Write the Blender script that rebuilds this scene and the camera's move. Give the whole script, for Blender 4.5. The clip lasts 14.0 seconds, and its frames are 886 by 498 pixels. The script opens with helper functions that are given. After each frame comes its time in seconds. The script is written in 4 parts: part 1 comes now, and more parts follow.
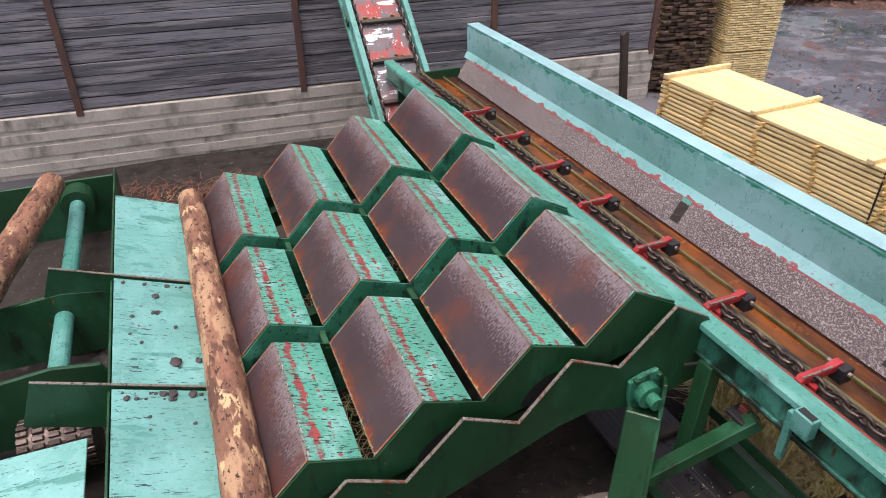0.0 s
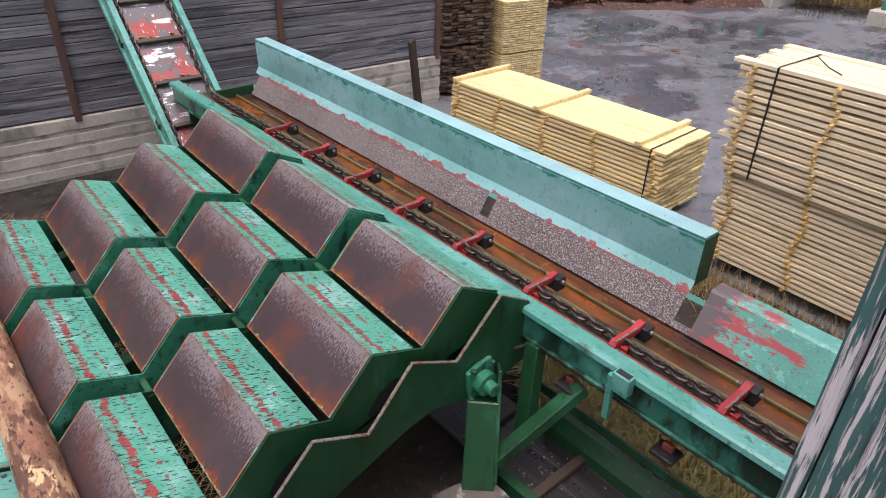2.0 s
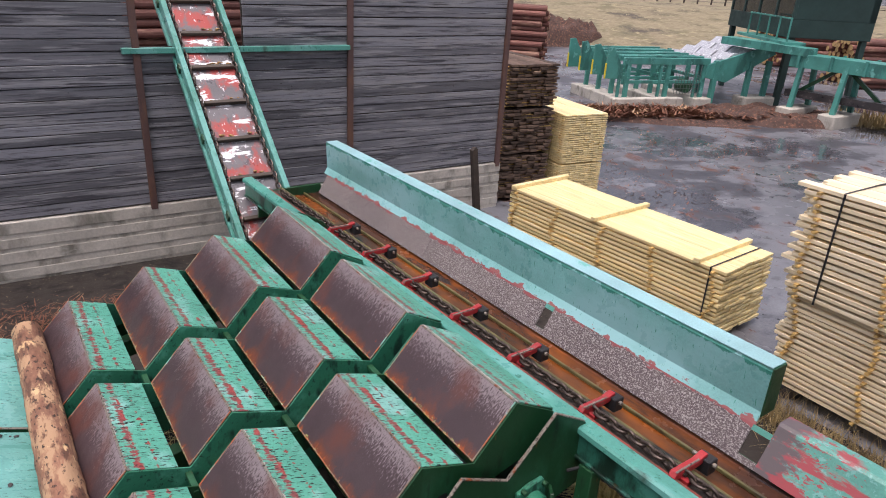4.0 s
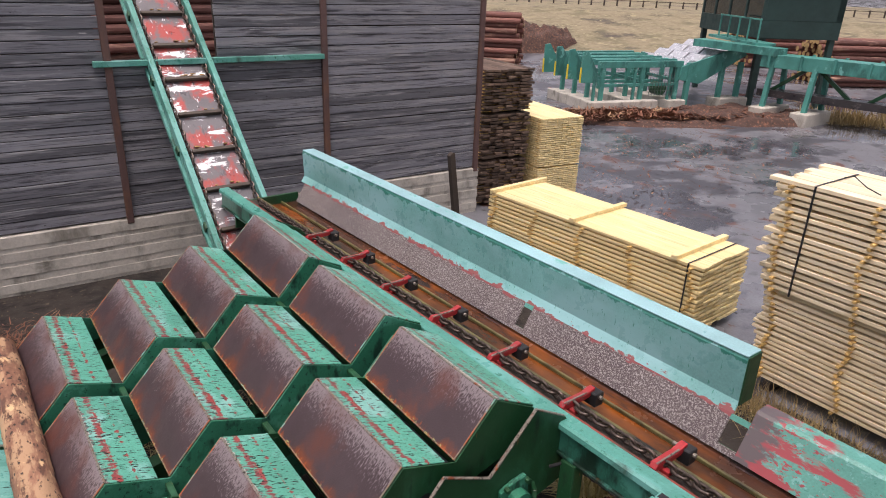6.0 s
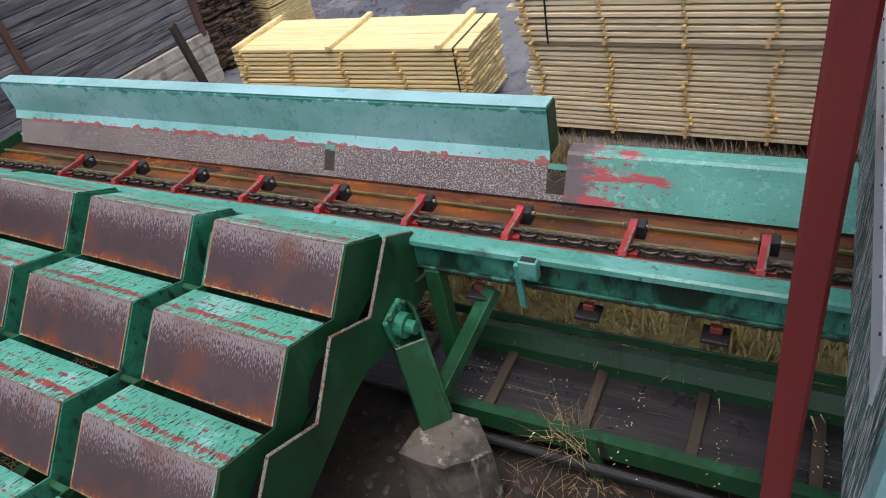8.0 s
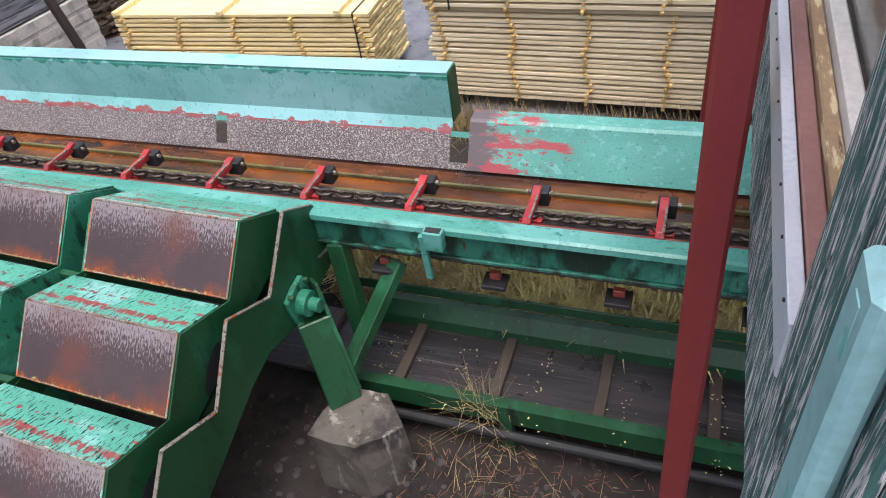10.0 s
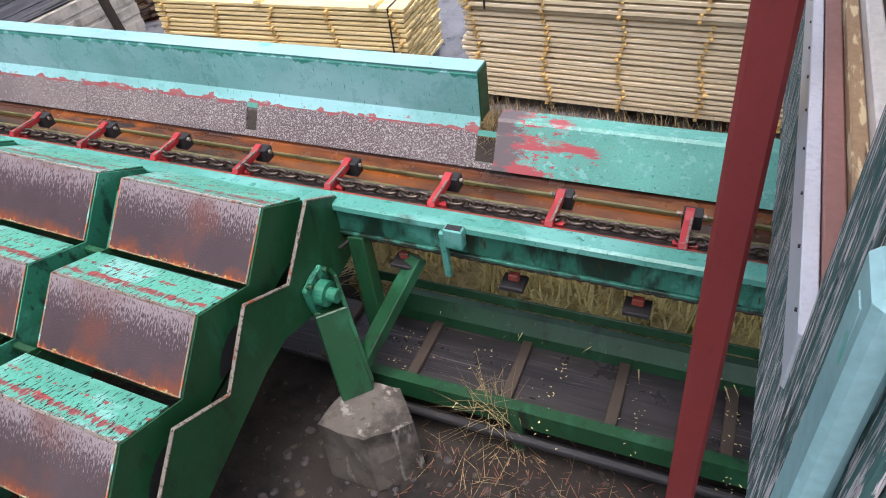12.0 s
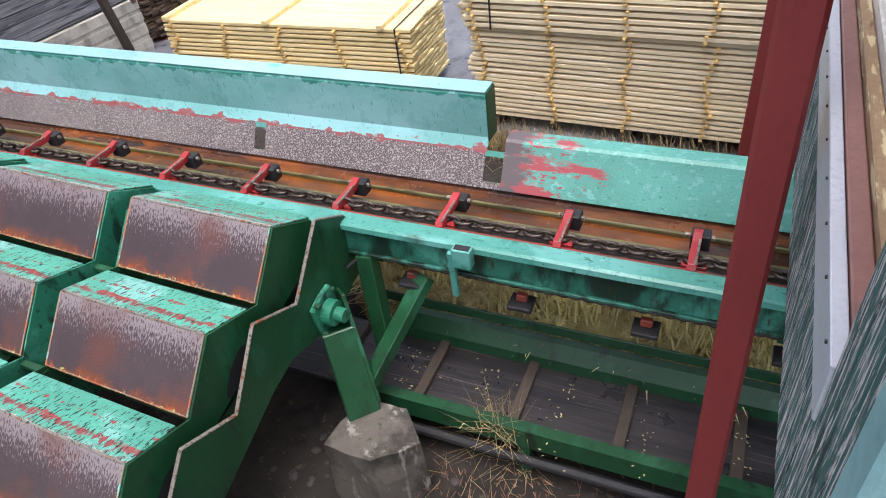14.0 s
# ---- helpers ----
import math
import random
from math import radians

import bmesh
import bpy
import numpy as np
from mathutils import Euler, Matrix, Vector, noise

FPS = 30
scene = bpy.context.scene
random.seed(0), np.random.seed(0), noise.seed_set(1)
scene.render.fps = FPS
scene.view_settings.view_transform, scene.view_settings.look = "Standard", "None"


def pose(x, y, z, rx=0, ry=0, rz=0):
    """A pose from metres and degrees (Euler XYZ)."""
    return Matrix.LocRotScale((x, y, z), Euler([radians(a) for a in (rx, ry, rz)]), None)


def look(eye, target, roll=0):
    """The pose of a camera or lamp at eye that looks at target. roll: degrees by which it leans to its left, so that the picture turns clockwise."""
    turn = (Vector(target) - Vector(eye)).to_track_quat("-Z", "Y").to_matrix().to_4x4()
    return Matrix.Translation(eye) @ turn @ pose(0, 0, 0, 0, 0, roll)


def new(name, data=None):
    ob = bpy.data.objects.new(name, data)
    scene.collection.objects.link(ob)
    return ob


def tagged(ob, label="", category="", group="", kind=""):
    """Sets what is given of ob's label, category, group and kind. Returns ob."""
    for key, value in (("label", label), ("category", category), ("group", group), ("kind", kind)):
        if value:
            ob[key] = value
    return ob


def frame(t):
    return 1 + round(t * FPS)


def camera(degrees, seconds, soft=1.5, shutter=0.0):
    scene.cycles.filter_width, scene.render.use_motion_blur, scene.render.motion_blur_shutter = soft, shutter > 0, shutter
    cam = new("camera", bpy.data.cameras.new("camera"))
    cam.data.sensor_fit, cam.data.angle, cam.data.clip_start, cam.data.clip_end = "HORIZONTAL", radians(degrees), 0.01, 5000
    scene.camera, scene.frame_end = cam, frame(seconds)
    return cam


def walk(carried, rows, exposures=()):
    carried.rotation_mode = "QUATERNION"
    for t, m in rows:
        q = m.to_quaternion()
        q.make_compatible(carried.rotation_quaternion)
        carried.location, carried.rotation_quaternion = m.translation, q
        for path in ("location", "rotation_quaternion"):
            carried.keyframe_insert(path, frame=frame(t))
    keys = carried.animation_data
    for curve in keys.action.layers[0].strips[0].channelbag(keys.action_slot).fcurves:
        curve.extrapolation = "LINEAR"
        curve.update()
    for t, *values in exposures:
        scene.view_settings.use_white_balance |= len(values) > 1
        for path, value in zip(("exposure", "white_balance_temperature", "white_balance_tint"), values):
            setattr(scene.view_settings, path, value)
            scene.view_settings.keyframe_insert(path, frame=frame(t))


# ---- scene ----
cam = camera(66.3, 14.0, soft=1.0)
PATH = [
    (0, (-3.713, -4.08, 5.104), (-3.084, -2.508, 4.039), 0.1),
    (0.5, (-3.766, -4.031, 5.087), (-2.952, -2.542, 4.028), 0.3),
    (1, (-3.761, -4.0, 5.073), (-2.789, -2.6, 4.028), 0.9),
    (1.5, (-3.751, -3.973, 5.075), (-2.688, -2.636, 4.035), 1.6),
    (2, (-3.787, -4.037, 5.118), (-2.682, -2.728, 4.086), 2.1),
    (2.5, (-3.814, -4.016, 5.14), (-2.755, -2.667, 4.111), 0.9),
    (3, (-3.798, -4.015, 5.158), (-2.752, -2.586, 4.229), 1.3),
    (3.5, (-3.83, -3.983, 5.186), (-2.769, -2.513, 4.341), 3.1),
    (4, (-3.841, -3.968, 5.208), (-2.781, -2.463, 4.425), 3.3),
    (6.5, (-3.805, -4.041, 5.111), (-2.675, -2.579, 4.346), 1.1),
    (7, (-3.799, -3.99, 5.059), (-2.619, -2.666, 4.135), -1.1),
    (7.5, (-3.797, -3.91, 5.019), (-2.494, -2.787, 3.999), -7.3),
    (8, (-3.836, -3.816, 5.042), (-2.534, -2.887, 3.842), -13.0),
    (8.5, (-3.776, -3.799, 5.003), (-2.443, -3.026, 3.727), -13.3),
    (9, (-3.733, -3.808, 4.945), (-2.382, -3.116, 3.643), -11.1),
    (11.5, (-3.702, -3.809, 4.935), (-2.367, -3.089, 3.631), -7.6),
    (12, (-3.706, -3.828, 4.922), (-2.379, -3.082, 3.626), -7.9),
    (12.5, (-3.707, -3.809, 4.94), (-2.36, -3.05, 3.671), -8.0),
    (13, (-3.716, -3.8, 4.936), (-2.365, -3.04, 3.672), -7.7),
    (13.5, (-3.725, -3.785, 4.951), (-2.37, -3.023, 3.693), -7.7),
    (14, (-3.715, -3.794, 4.943), (-2.359, -3.03, 3.687), -7.7),
]
EXPOSURE = [(0, 0.5, 6750, 22), (2.5, 0.37, 6600, 20), (4, 0.36, 6600, 20), (6.5, 0.32, 6900, 21), (7.5, 0.24, 6600, 17), (8.2, 0.26, 6350, 14), (9, 0.62, 6300, 14), (12.5, 0.84, 6350, 17), (14, 0.82, 6300, 14)]
walk(cam, [(t, look(eye, aim, roll)) for t, eye, aim, roll in PATH], EXPOSURE)

# ---- light: bright overcast winter day, soft high sun ----
world = bpy.data.worlds.new("overcast_sky")
scene.world = world
world.use_nodes = True
wn = world.node_tree
sky = wn.nodes.new("ShaderNodeTexSky")
sky.sky_type, sky.sun_disc = "NISHITA", False
sky.sun_elevation, sky.sun_rotation = radians(75), radians(250)
sky.air_density, sky.dust_density, sky.ozone_density = 1.0, 6.0, 1.0
hs = wn.nodes.new("ShaderNodeHueSaturation")
hs.inputs["Saturation"].default_value = 0.55
wn.links.new(sky.outputs[0], hs.inputs["Color"])
wn.links.new(hs.outputs[0], wn.nodes["Background"].inputs[0])
wn.nodes["Background"].inputs[1].default_value = 0.15
sun = new("sun", bpy.data.lights.new("sun", "SUN"))
sun.data.energy, sun.data.angle, sun.data.color = 1.15, radians(40), (1.0, 0.985, 0.97)
sun.matrix_world = look((0, 0, 0), (0.17, 0.12, -0.98))

# ---- materials ----


def node(nt, kind, **vals):
    n = nt.nodes.new(kind)
    for k, v in vals.items():
        n.inputs[k].default_value = v
    return n


def paint(name, base, spots=(), rough=0.6, metal=0.0, bump=0.15, grain=60.0, stretch=(1, 1, 1), vary=0.12, rnd=0.0, wet=0.0):
    """base colour with two scales of variation; spots: (colour, scale, low, high, stretch[, axis, from, to]) worn patches, or within a stripe where a last True is given."""
    m = bpy.data.materials.new(name)
    m.use_nodes = True
    nt = m.node_tree
    bs = nt.nodes["Principled BSDF"]
    tc = nt.nodes.new("ShaderNodeTexCoord")
    link = nt.links.new
    oi = nt.nodes.new("ShaderNodeObjectInfo")
    shift = nt.nodes.new("ShaderNodeVectorMath")
    shift.operation = "MULTIPLY_ADD"
    link(oi.outputs["Random"], shift.inputs[0])
    shift.inputs[1].default_value = (37.0, 19.0, 11.0)
    link(tc.outputs["Object"], shift.inputs[2])

    def noise_at(scale, st, detail=6.0):
        mp = nt.nodes.new("ShaderNodeMapping")
        mp.inputs["Scale"].default_value = st
        link(shift.outputs[0], mp.inputs[0])
        n = node(nt, "ShaderNodeTexNoise", Scale=scale, Detail=detail, Roughness=0.62)
        link(mp.outputs[0], n.inputs["Vector"])
        return n.outputs["Fac"]

    def ranged(sock, a, b, c=0.0, d=1.0):
        r = nt.nodes.new("ShaderNodeMapRange")
        r.inputs[1].default_value, r.inputs[2].default_value = a, b
        r.inputs[3].default_value, r.inputs[4].default_value = c, d
        link(sock, r.inputs[0])
        return r.outputs[0]

    def mixed(fac, a, b, mode="MIX"):
        x = nt.nodes.new("ShaderNodeMix")
        x.data_type, x.blend_type = "RGBA", mode
        link(fac, x.inputs[0])
        for s, i in ((a, 6), (b, 7)):
            if isinstance(s, tuple):
                x.inputs[i].default_value = (*s, 1)
            else:
                link(s, x.inputs[i])
        return x.outputs[2]

    big = ranged(noise_at(1.3, stretch, 3.0), 0.3, 0.7)
    lo = tuple(c * (1 - vary * 1.6) for c in base)
    hi = tuple(min(1, c * (1 + vary)) for c in base)
    col = mixed(big, lo, hi)
    fine = ranged(noise_at(grain, stretch), 0.25, 0.75, 1 - vary * 1.5, 1 + vary)
    mul = nt.nodes.new("ShaderNodeVectorMath")
    mul.operation = "SCALE"
    link(col, mul.inputs[0])
    link(fine, mul.inputs[3])
    col = mul.outputs[0]
    if rnd:
        r = ranged(oi.outputs["Random"], 0, 1, 1 - rnd, 1 + rnd)
        mr = nt.nodes.new("ShaderNodeVectorMath")
        mr.operation = "SCALE"
        link(col, mr.inputs[0])
        link(r, mr.inputs[3])
        col = mr.outputs[0]
    rsock = ranged(noise_at(4.0, (1, 1, 1), 4.0), 0.3, 0.7, rough - 0.12 - wet, min(1.0, rough + 0.1))
    for colour, scale, a, b, st, *band in spots:
        fac = noise_at(scale, st, 8.0)
        if band:
            axis, f0, f1 = band[:3]
            sx = nt.nodes.new("ShaderNodeSeparateXYZ")
            link(tc.outputs["Object"], sx.inputs[0])
            add = nt.nodes.new("ShaderNodeMath")
            add.operation = "ADD"
            link(fac, add.inputs[0])
            along = sx.outputs[axis]
            if len(band) > 3:          # a stripe: f0 its middle, f1 its half width
                off = nt.nodes.new("ShaderNodeMath")
                off.operation = "SUBTRACT"
                link(along, off.inputs[0])
                off.inputs[1].default_value = f0
                size = nt.nodes.new("ShaderNodeMath")
                size.operation = "ABSOLUTE"
                link(off.outputs[0], size.inputs[0])
                along, f0, f1 = size.outputs[0], f1, 0.0
            link(ranged(along, f0, f1, 0.0, 0.45), add.inputs[1])
            fac = add.outputs[0]
        col = mixed(ranged(fac, a, b), col, colour)
    link(col, bs.inputs["Base Color"])
    link(rsock, bs.inputs["Roughness"])
    bs.inputs["Metallic"].default_value = metal
    if bump:
        bp = node(nt, "ShaderNodeBump", Strength=bump, Distance=0.01)
        link(noise_at(grain * 0.7, stretch), bp.inputs["Height"])
        link(bp.outputs[0], bs.inputs["Normal"])
    return m


BLACK = (0.012, 0.012, 0.012)
RUST = (0.23, 0.06, 0.02)
MINT = paint("mint_paint", (0.08, 0.31, 0.255), [((0.125, 0.37, 0.33), 1.8, 0.5, 0.56, (1, .5, 1)), ((0.03, 0.18, 0.13), 26, 0.6, 0.64, (1, .5, .6)), ((0.04, 0.09, 0.07), 3, 0.6, 0.7, (1, .5, .3)), ((0.02, 0.03, 0.025), 40, 0.66, 0.68, (1, .7, 1)), (RUST, 9, 0.72, 0.76, (1, 1, 1))], rough=0.42, wet=0.1, bump=0.08)
MINTPLATE = paint("mint_deck_paint", (0.16, 0.43, 0.39), [((0.24, 0.54, 0.52), 1.6, 0.48, 0.7, (1, .6, 1)), ((0.02, 0.05, 0.04), 14, 0.62, 0.635, (.35, 2.6, 1)), ((0.015, 0.03, 0.025), 40, 0.63, 0.65, (.3, 1.8, 1)), ((0.09, 0.3, 0.26), 5, 0.56, 0.6, (.4, 2, 1)), ((0.08, 0.07, 0.075), 3.0, 0.69, 0.71, (1, 1, 1))], rough=0.4, wet=0.12, bump=0.08)
GREEN = paint("green_paint", (0.011, 0.066, 0.026), [((0.024, 0.125, 0.062), 2.6, 0.54, 0.7, (1, 1, .5)), ((0.01, 0.025, 0.014), 7, 0.57, 0.68, (1, 1, .3)), ((0.17, 0.085, 0.03), 22, 0.67, 0.71, (1, 1, .3)), ((0.06, 0.2, 0.12), 60, 0.66, 0.7, (1, 1, .6))], rough=0.42, bump=0.12)
EDGE = paint("worn_edge_steel", (0.26, 0.235, 0.2), [(RUST, 12, 0.55, 0.65, (1, 1, 1)), ((0.06, 0.05, 0.04), 40, 0.54, 0.6, (1, 1, 1))], rough=0.55, metal=0.3)
TREAD = paint("tread_worn_paint", (0.09, 0.38, 0.28), [((0.2, 0.48, 0.42), 3, 0.52, 0.62, (1, .6, 1)), ((0.24, 0.06, 0.06), 34, 0.84, 0.9, (.3, 1.0, 1), 0, -0.1, 0.1, True), ((0.32, 0.06, 0.055), 12, 0.9, 0.95, (.6, .5, 1), 0, -0.08, 0.08, True), ((0.3, 0.06, 0.055), 22, 0.93, 0.97, (.4, .9, 1), 0, 0.04, 0.07, True), ((0.17, 0.12, 0.12), 46, 0.84, 0.9, (.4, 1, 1), 0, -0.06, -0.2), ((0.4, 0.38, 0.35), 30, 0.86, 0.92, (.8, .6, 1), 0, -0.14, -0.19), ((0.01, 0.016, 0.014), 44, 0.575, 0.59, (.35, 1.5, 1)), ((0.012, 0.02, 0.018), 15, 0.65, 0.665, (.3, 1.6, 1))], rough=0.4, bump=0.3)
RISER = paint("riser_rusty_steel", (0.068, 0.045, 0.05), [((0.24, 0.2, 0.21), 70, 0.74, 0.82, (.45, 1.3, 1), 0, -0.15, 0.35), ((0.12, 0.045, 0.035), 2.2, 0.5, 0.7, (1, 1, 1)), ((0.17, 0.05, 0.025), 3, 0.84, 1.0, (.6, 1.0, 1), 0, 0.0, -0.25), ((0.32, 0.075, 0.02), 26, 0.92, 1.02, (.6, 1.0, 1), 0, -0.09, -0.25), ((0.42, 0.4, 0.14), 34, 0.93, 0.97, (1, 1, 1), 0, -0.17, -0.26), ((0.4, 0.06, 0.03), 3, 0.72, 0.75, (1, 1, 1))], rough=0.46, metal=0.2, bump=0.25, grain=120)
PLATE = paint("worn_slide_plate", (0.15, 0.12, 0.12), [((0.1, 0.075, 0.08), 1.1, 0.5, 0.62, (1, .6, 1)), ((0.38, 0.35, 0.34), 80, 0.535, 0.6, (1, .7, .8)), ((0.42, 0.39, 0.37), 140, 0.56, 0.6, (1, .8, .8)), ((0.3, 0.08, 0.085), 14, 0.86, 0.92, (1, .4, 1), 2, 1.99, 2.055)], rough=0.5, metal=0.15, bump=0.35, grain=90)
GUARDLOW = paint("guard_paint_red_wear", (0.11, 0.37, 0.31), [((0.17, 0.43, 0.4), 16, 0.57, 0.6, (1, .7, 1)), ((0.05, 0.25, 0.2), 30, 0.62, 0.64, (1, .7, 1)), ((0.36, 0.07, 0.08), 6, 0.84, 0.9, (1, .3, 1.5), 1, -3.7, -2.1), ((0.36, 0.07, 0.08), 40, 0.94, 0.96, (1, .4, 1), 1, -4.2, -2.1), ((0.12, 0.1, 0.105), 6, 0.9, 0.96, (1, .4, 1.5), 1, -2.8, -2.1)], rough=0.42, bump=0.08)
PAN = paint("rusty_wet_pan", (0.065, 0.026, 0.014), [((0.24, 0.068, 0.012), 1.6, 0.5, 0.66, (1, .3, 1)), ((0.022, 0.017, 0.016), 4, 0.55, 0.68, (1, .3, 1)), ((0.62, 0.45, 0.3), 9, 0.72, 0.735, (9, .25, 1))], rough=0.25, wet=0.1, bump=0.04)
GUIDE = paint("oily_guide_strip", (0.14, 0.13, 0.05), [(BLACK, 10, 0.5, 0.7, (1, .3, 1))], rough=0.4)
CHAIN = paint("oily_chain_steel", (0.085, 0.065, 0.055), [((0.2, 0.15, 0.12), 30, 0.55, 0.7, (1, 1, 1))], rough=0.4, metal=0.5)
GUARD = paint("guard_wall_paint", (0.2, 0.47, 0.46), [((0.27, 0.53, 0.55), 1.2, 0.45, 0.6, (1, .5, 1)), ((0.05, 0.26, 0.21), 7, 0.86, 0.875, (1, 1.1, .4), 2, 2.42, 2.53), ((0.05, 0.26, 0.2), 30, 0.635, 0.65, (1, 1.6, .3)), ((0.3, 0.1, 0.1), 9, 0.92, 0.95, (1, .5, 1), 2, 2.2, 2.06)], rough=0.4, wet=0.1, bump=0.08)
WELD = paint("rusty_weld_rim", (0.24, 0.21, 0.15), [((0.4, 0.12, 0.05), 9, 0.5, 0.58, (1, 1, 1)), ((0.2, 0.5, 0.42), 7, 0.56, 0.62, (1, 1, 1))], rough=0.55)
CYAN = paint("pale_cyan_flange", (0.3, 0.54, 0.57), [((0.12, 0.42, 0.37), 6, 0.6, 0.64, (1, .5, 1))], rough=0.38, bump=0.04)
TEAL = paint("teal_and_lit_green_paint", (0.028, 0.19, 0.115), [((0.06, 0.29, 0.2), 4, 0.54, 0.64, (1, 1, 1)), ((0.012, 0.04, 0.028), 5, 0.54, 0.62, (1, 1, .4)), ((0.015, 0.06, 0.04), 30, 0.6, 0.63, (1, 1, 1)), (RUST, 14, 0.7, 0.73, (1, 1, 1))], rough=0.42, bump=0.12)
# rail paint darkened for the shade under the flange, with real stains on top
SHADEDWEB = paint("stained_shaded_web", (0.03, 0.17, 0.12), [((0.06, 0.26, 0.2), 1.6, 0.54, 0.58, (1, 1, 1)), ((0.01, 0.03, 0.02), 2.2, 0.47, 0.55, (1, 1.4, .5)), ((0.05, 0.04, 0.015), 9, 0.62, 0.68, (1, 1.5, .4))], rough=0.42, bump=0.12)
FARMINT = paint("far_machine_paint", (0.06, 0.27, 0.23), [((0.03, 0.14, 0.12), 1.1, 0.52, 0.6, (1, 1, .4)), ((0.14, 0.4, 0.36), 2.5, 0.6, 0.66, (1, 1, 1))], rough=0.5, bump=0.05)
OLDCONC = paint("muddy_concrete", (0.115, 0.1, 0.085), [((0.04, 0.034, 0.028), 2.6, 0.46, 0.58, (1, 1, .6)), ((0.26, 0.24, 0.21), 7, 0.58, 0.66, (1, 1, .25)), ((0.05, 0.06, 0.03), 9, 0.62, 0.68, (1, 1, 1))], rough=0.85, bump=0.8, grain=16)
RUBSTRIP = paint("red_rusty_rub_strip", (0.26, 0.05, 0.035), [((0.1, 0.05, 0.035), 8, 0.5, 0.62, (1, .3, 1))], rough=0.5)
RED = paint("red_lug_paint", (0.4, 0.03, 0.035), [((0.15, 0.11, 0.1), 14, 0.57, 0.64, (1, 1, 1))], rough=0.4, bump=0.05)
RUBBER = paint("black_pad", (0.018, 0.018, 0.02), rough=0.6)
REDPOLE = paint("red_oxide_paint", (0.24, 0.035, 0.035), [((0.12, 0.02, 0.02), 5, 0.6, 0.75, (1, 1, .3))], rough=0.5, vary=0.06, bump=0.03)
CONCRETE = paint("old_concrete", (0.52, 0.49, 0.43), [((0.18, 0.17, 0.14), 2.2, 0.52, 0.7, (1, 1, .5)), ((0.5, 0.49, 0.44), 7, 0.6, 0.75, (.4, .4, 2)), ((0.1, 0.1, 0.08), 1.5, 0.64, 0.75, (1, 1, .25))], rough=0.85, bump=0.5, grain=22)
PINE = paint("fresh_pine", (0.87, 0.7, 0.35), [((0.93, 0.82, 0.52), 3, 0.5, 0.7, (6, .35, 6)), ((0.45, 0.25, 0.09), 11, 0.74, 0.77, (1.5, .6, 1.5))], rough=0.6, rnd=0.08, stretch=(8, .3, 8), grain=12, bump=0.1)
PINE2 = paint("pale_pine", (0.87, 0.74, 0.5), [((0.92, 0.83, 0.64), 3, 0.5, 0.7, (6, .35, 6)), ((0.45, 0.27, 0.13), 11, 0.74, 0.77, (1.5, .6, 1.5))], rough=0.6, rnd=0.1, stretch=(8, .3, 8), grain=12, bump=0.1)
STICK = paint("sticker_wood", (0.66, 0.44, 0.16), rough=0.7, rnd=0.25, bump=0.2)
OLDPACK = paint("weathered_pack_wood", (0.13, 0.085, 0.06), [((0.26, 0.18, 0.13), 3, 0.55, 0.7, (1, 1, 1))], rough=0.85, rnd=0.5)
PLANK = paint("grey_weathered_plank", (0.185, 0.188, 0.212), [((0.27, 0.27, 0.285), 2.4, 0.5, 0.6, (.3, 1, 5)), ((0.05, 0.05, 0.06), 3.4, 0.54, 0.62, (.25, 1, 5)), ((0.07, 0.07, 0.08), 14, 0.56, 0.62, (.1, 1, 5)), ((0.4, 0.4, 0.4), 12, 0.66, 0.71, (.25, 1, 2.5)), ((0.014, 0.014, 0.014), 26, 0.68, 0.7, (.7, 1, 1))], rough=0.7, rnd=0.38, stretch=(.15, 1, 6), grain=34, bump=0.5)
BROWN = paint("brown_steel_post", (0.11, 0.062, 0.056), [((0.16, 0.08, 0.05), 4, 0.5, 0.7, (1, 1, .3))], rough=0.6)
BARK = paint("peeled_bark_log", (0.24, 0.115, 0.07), [((0.42, 0.26, 0.15), 5, 0.49, 0.55, (1.2, .35, 1.2)), ((0.12, 0.055, 0.035), 9, 0.55, 0.6, (1, .3, 1)), ((0.62, 0.43, 0.23), 4.2, 0.6, 0.63, (1.6, .6, 1.6)), ((0.04, 0.022, 0.016), 26, 0.58, 0.61, (1, .5, 1))], rough=0.7, bump=1.0, grain=34, stretch=(1, .4, 1), vary=0.25)
LOGEND = paint("cut_log_end", (0.55, 0.36, 0.15), [((0.25, 0.13, 0.06), 6, 0.55, 0.7, (1, 1, 1))], rough=0.7)
BELT = paint("dark_conveyor_bed", (0.045, 0.04, 0.042), [((0.016, 0.016, 0.02), 2, 0.48, 0.66, (5, .3, 1)), ((0.3, 0.25, 0.19), 34, 0.7, 0.72, (1, .4, 1)), ((0.12, 0.105, 0.1), 6, 0.58, 0.66, (9, .15, 1))], rough=0.35, bump=0.25, stretch=(4, .3, 1))
SLAT = paint("bed_slat_steel", (0.075, 0.056, 0.042), rough=0.6)
INCBED = paint("incline_bed_steel", (0.16, 0.15, 0.16), [((0.4, 0.07, 0.06), 1.7, 0.5, 0.6, (1.6, 1, 1)), ((0.85, 0.85, 0.87), 2.2, 0.57, 0.6, (.7, 2.2, 1)), ((0.7, 0.7, 0.72), 18, 0.62, 0.65, (1, .4, 1)), ((0.08, 0.08, 0.09), 12, 0.6, 0.7, (1, .4, 1))], rough=0.35, metal=0.2)
STRAW = paint("straw", (0.9, 0.7, 0.34), rough=0.8, vary=0.3)
DRYGRASS = paint("dry_grass", (0.42, 0.32, 0.16), rough=0.85, vary=0.3)
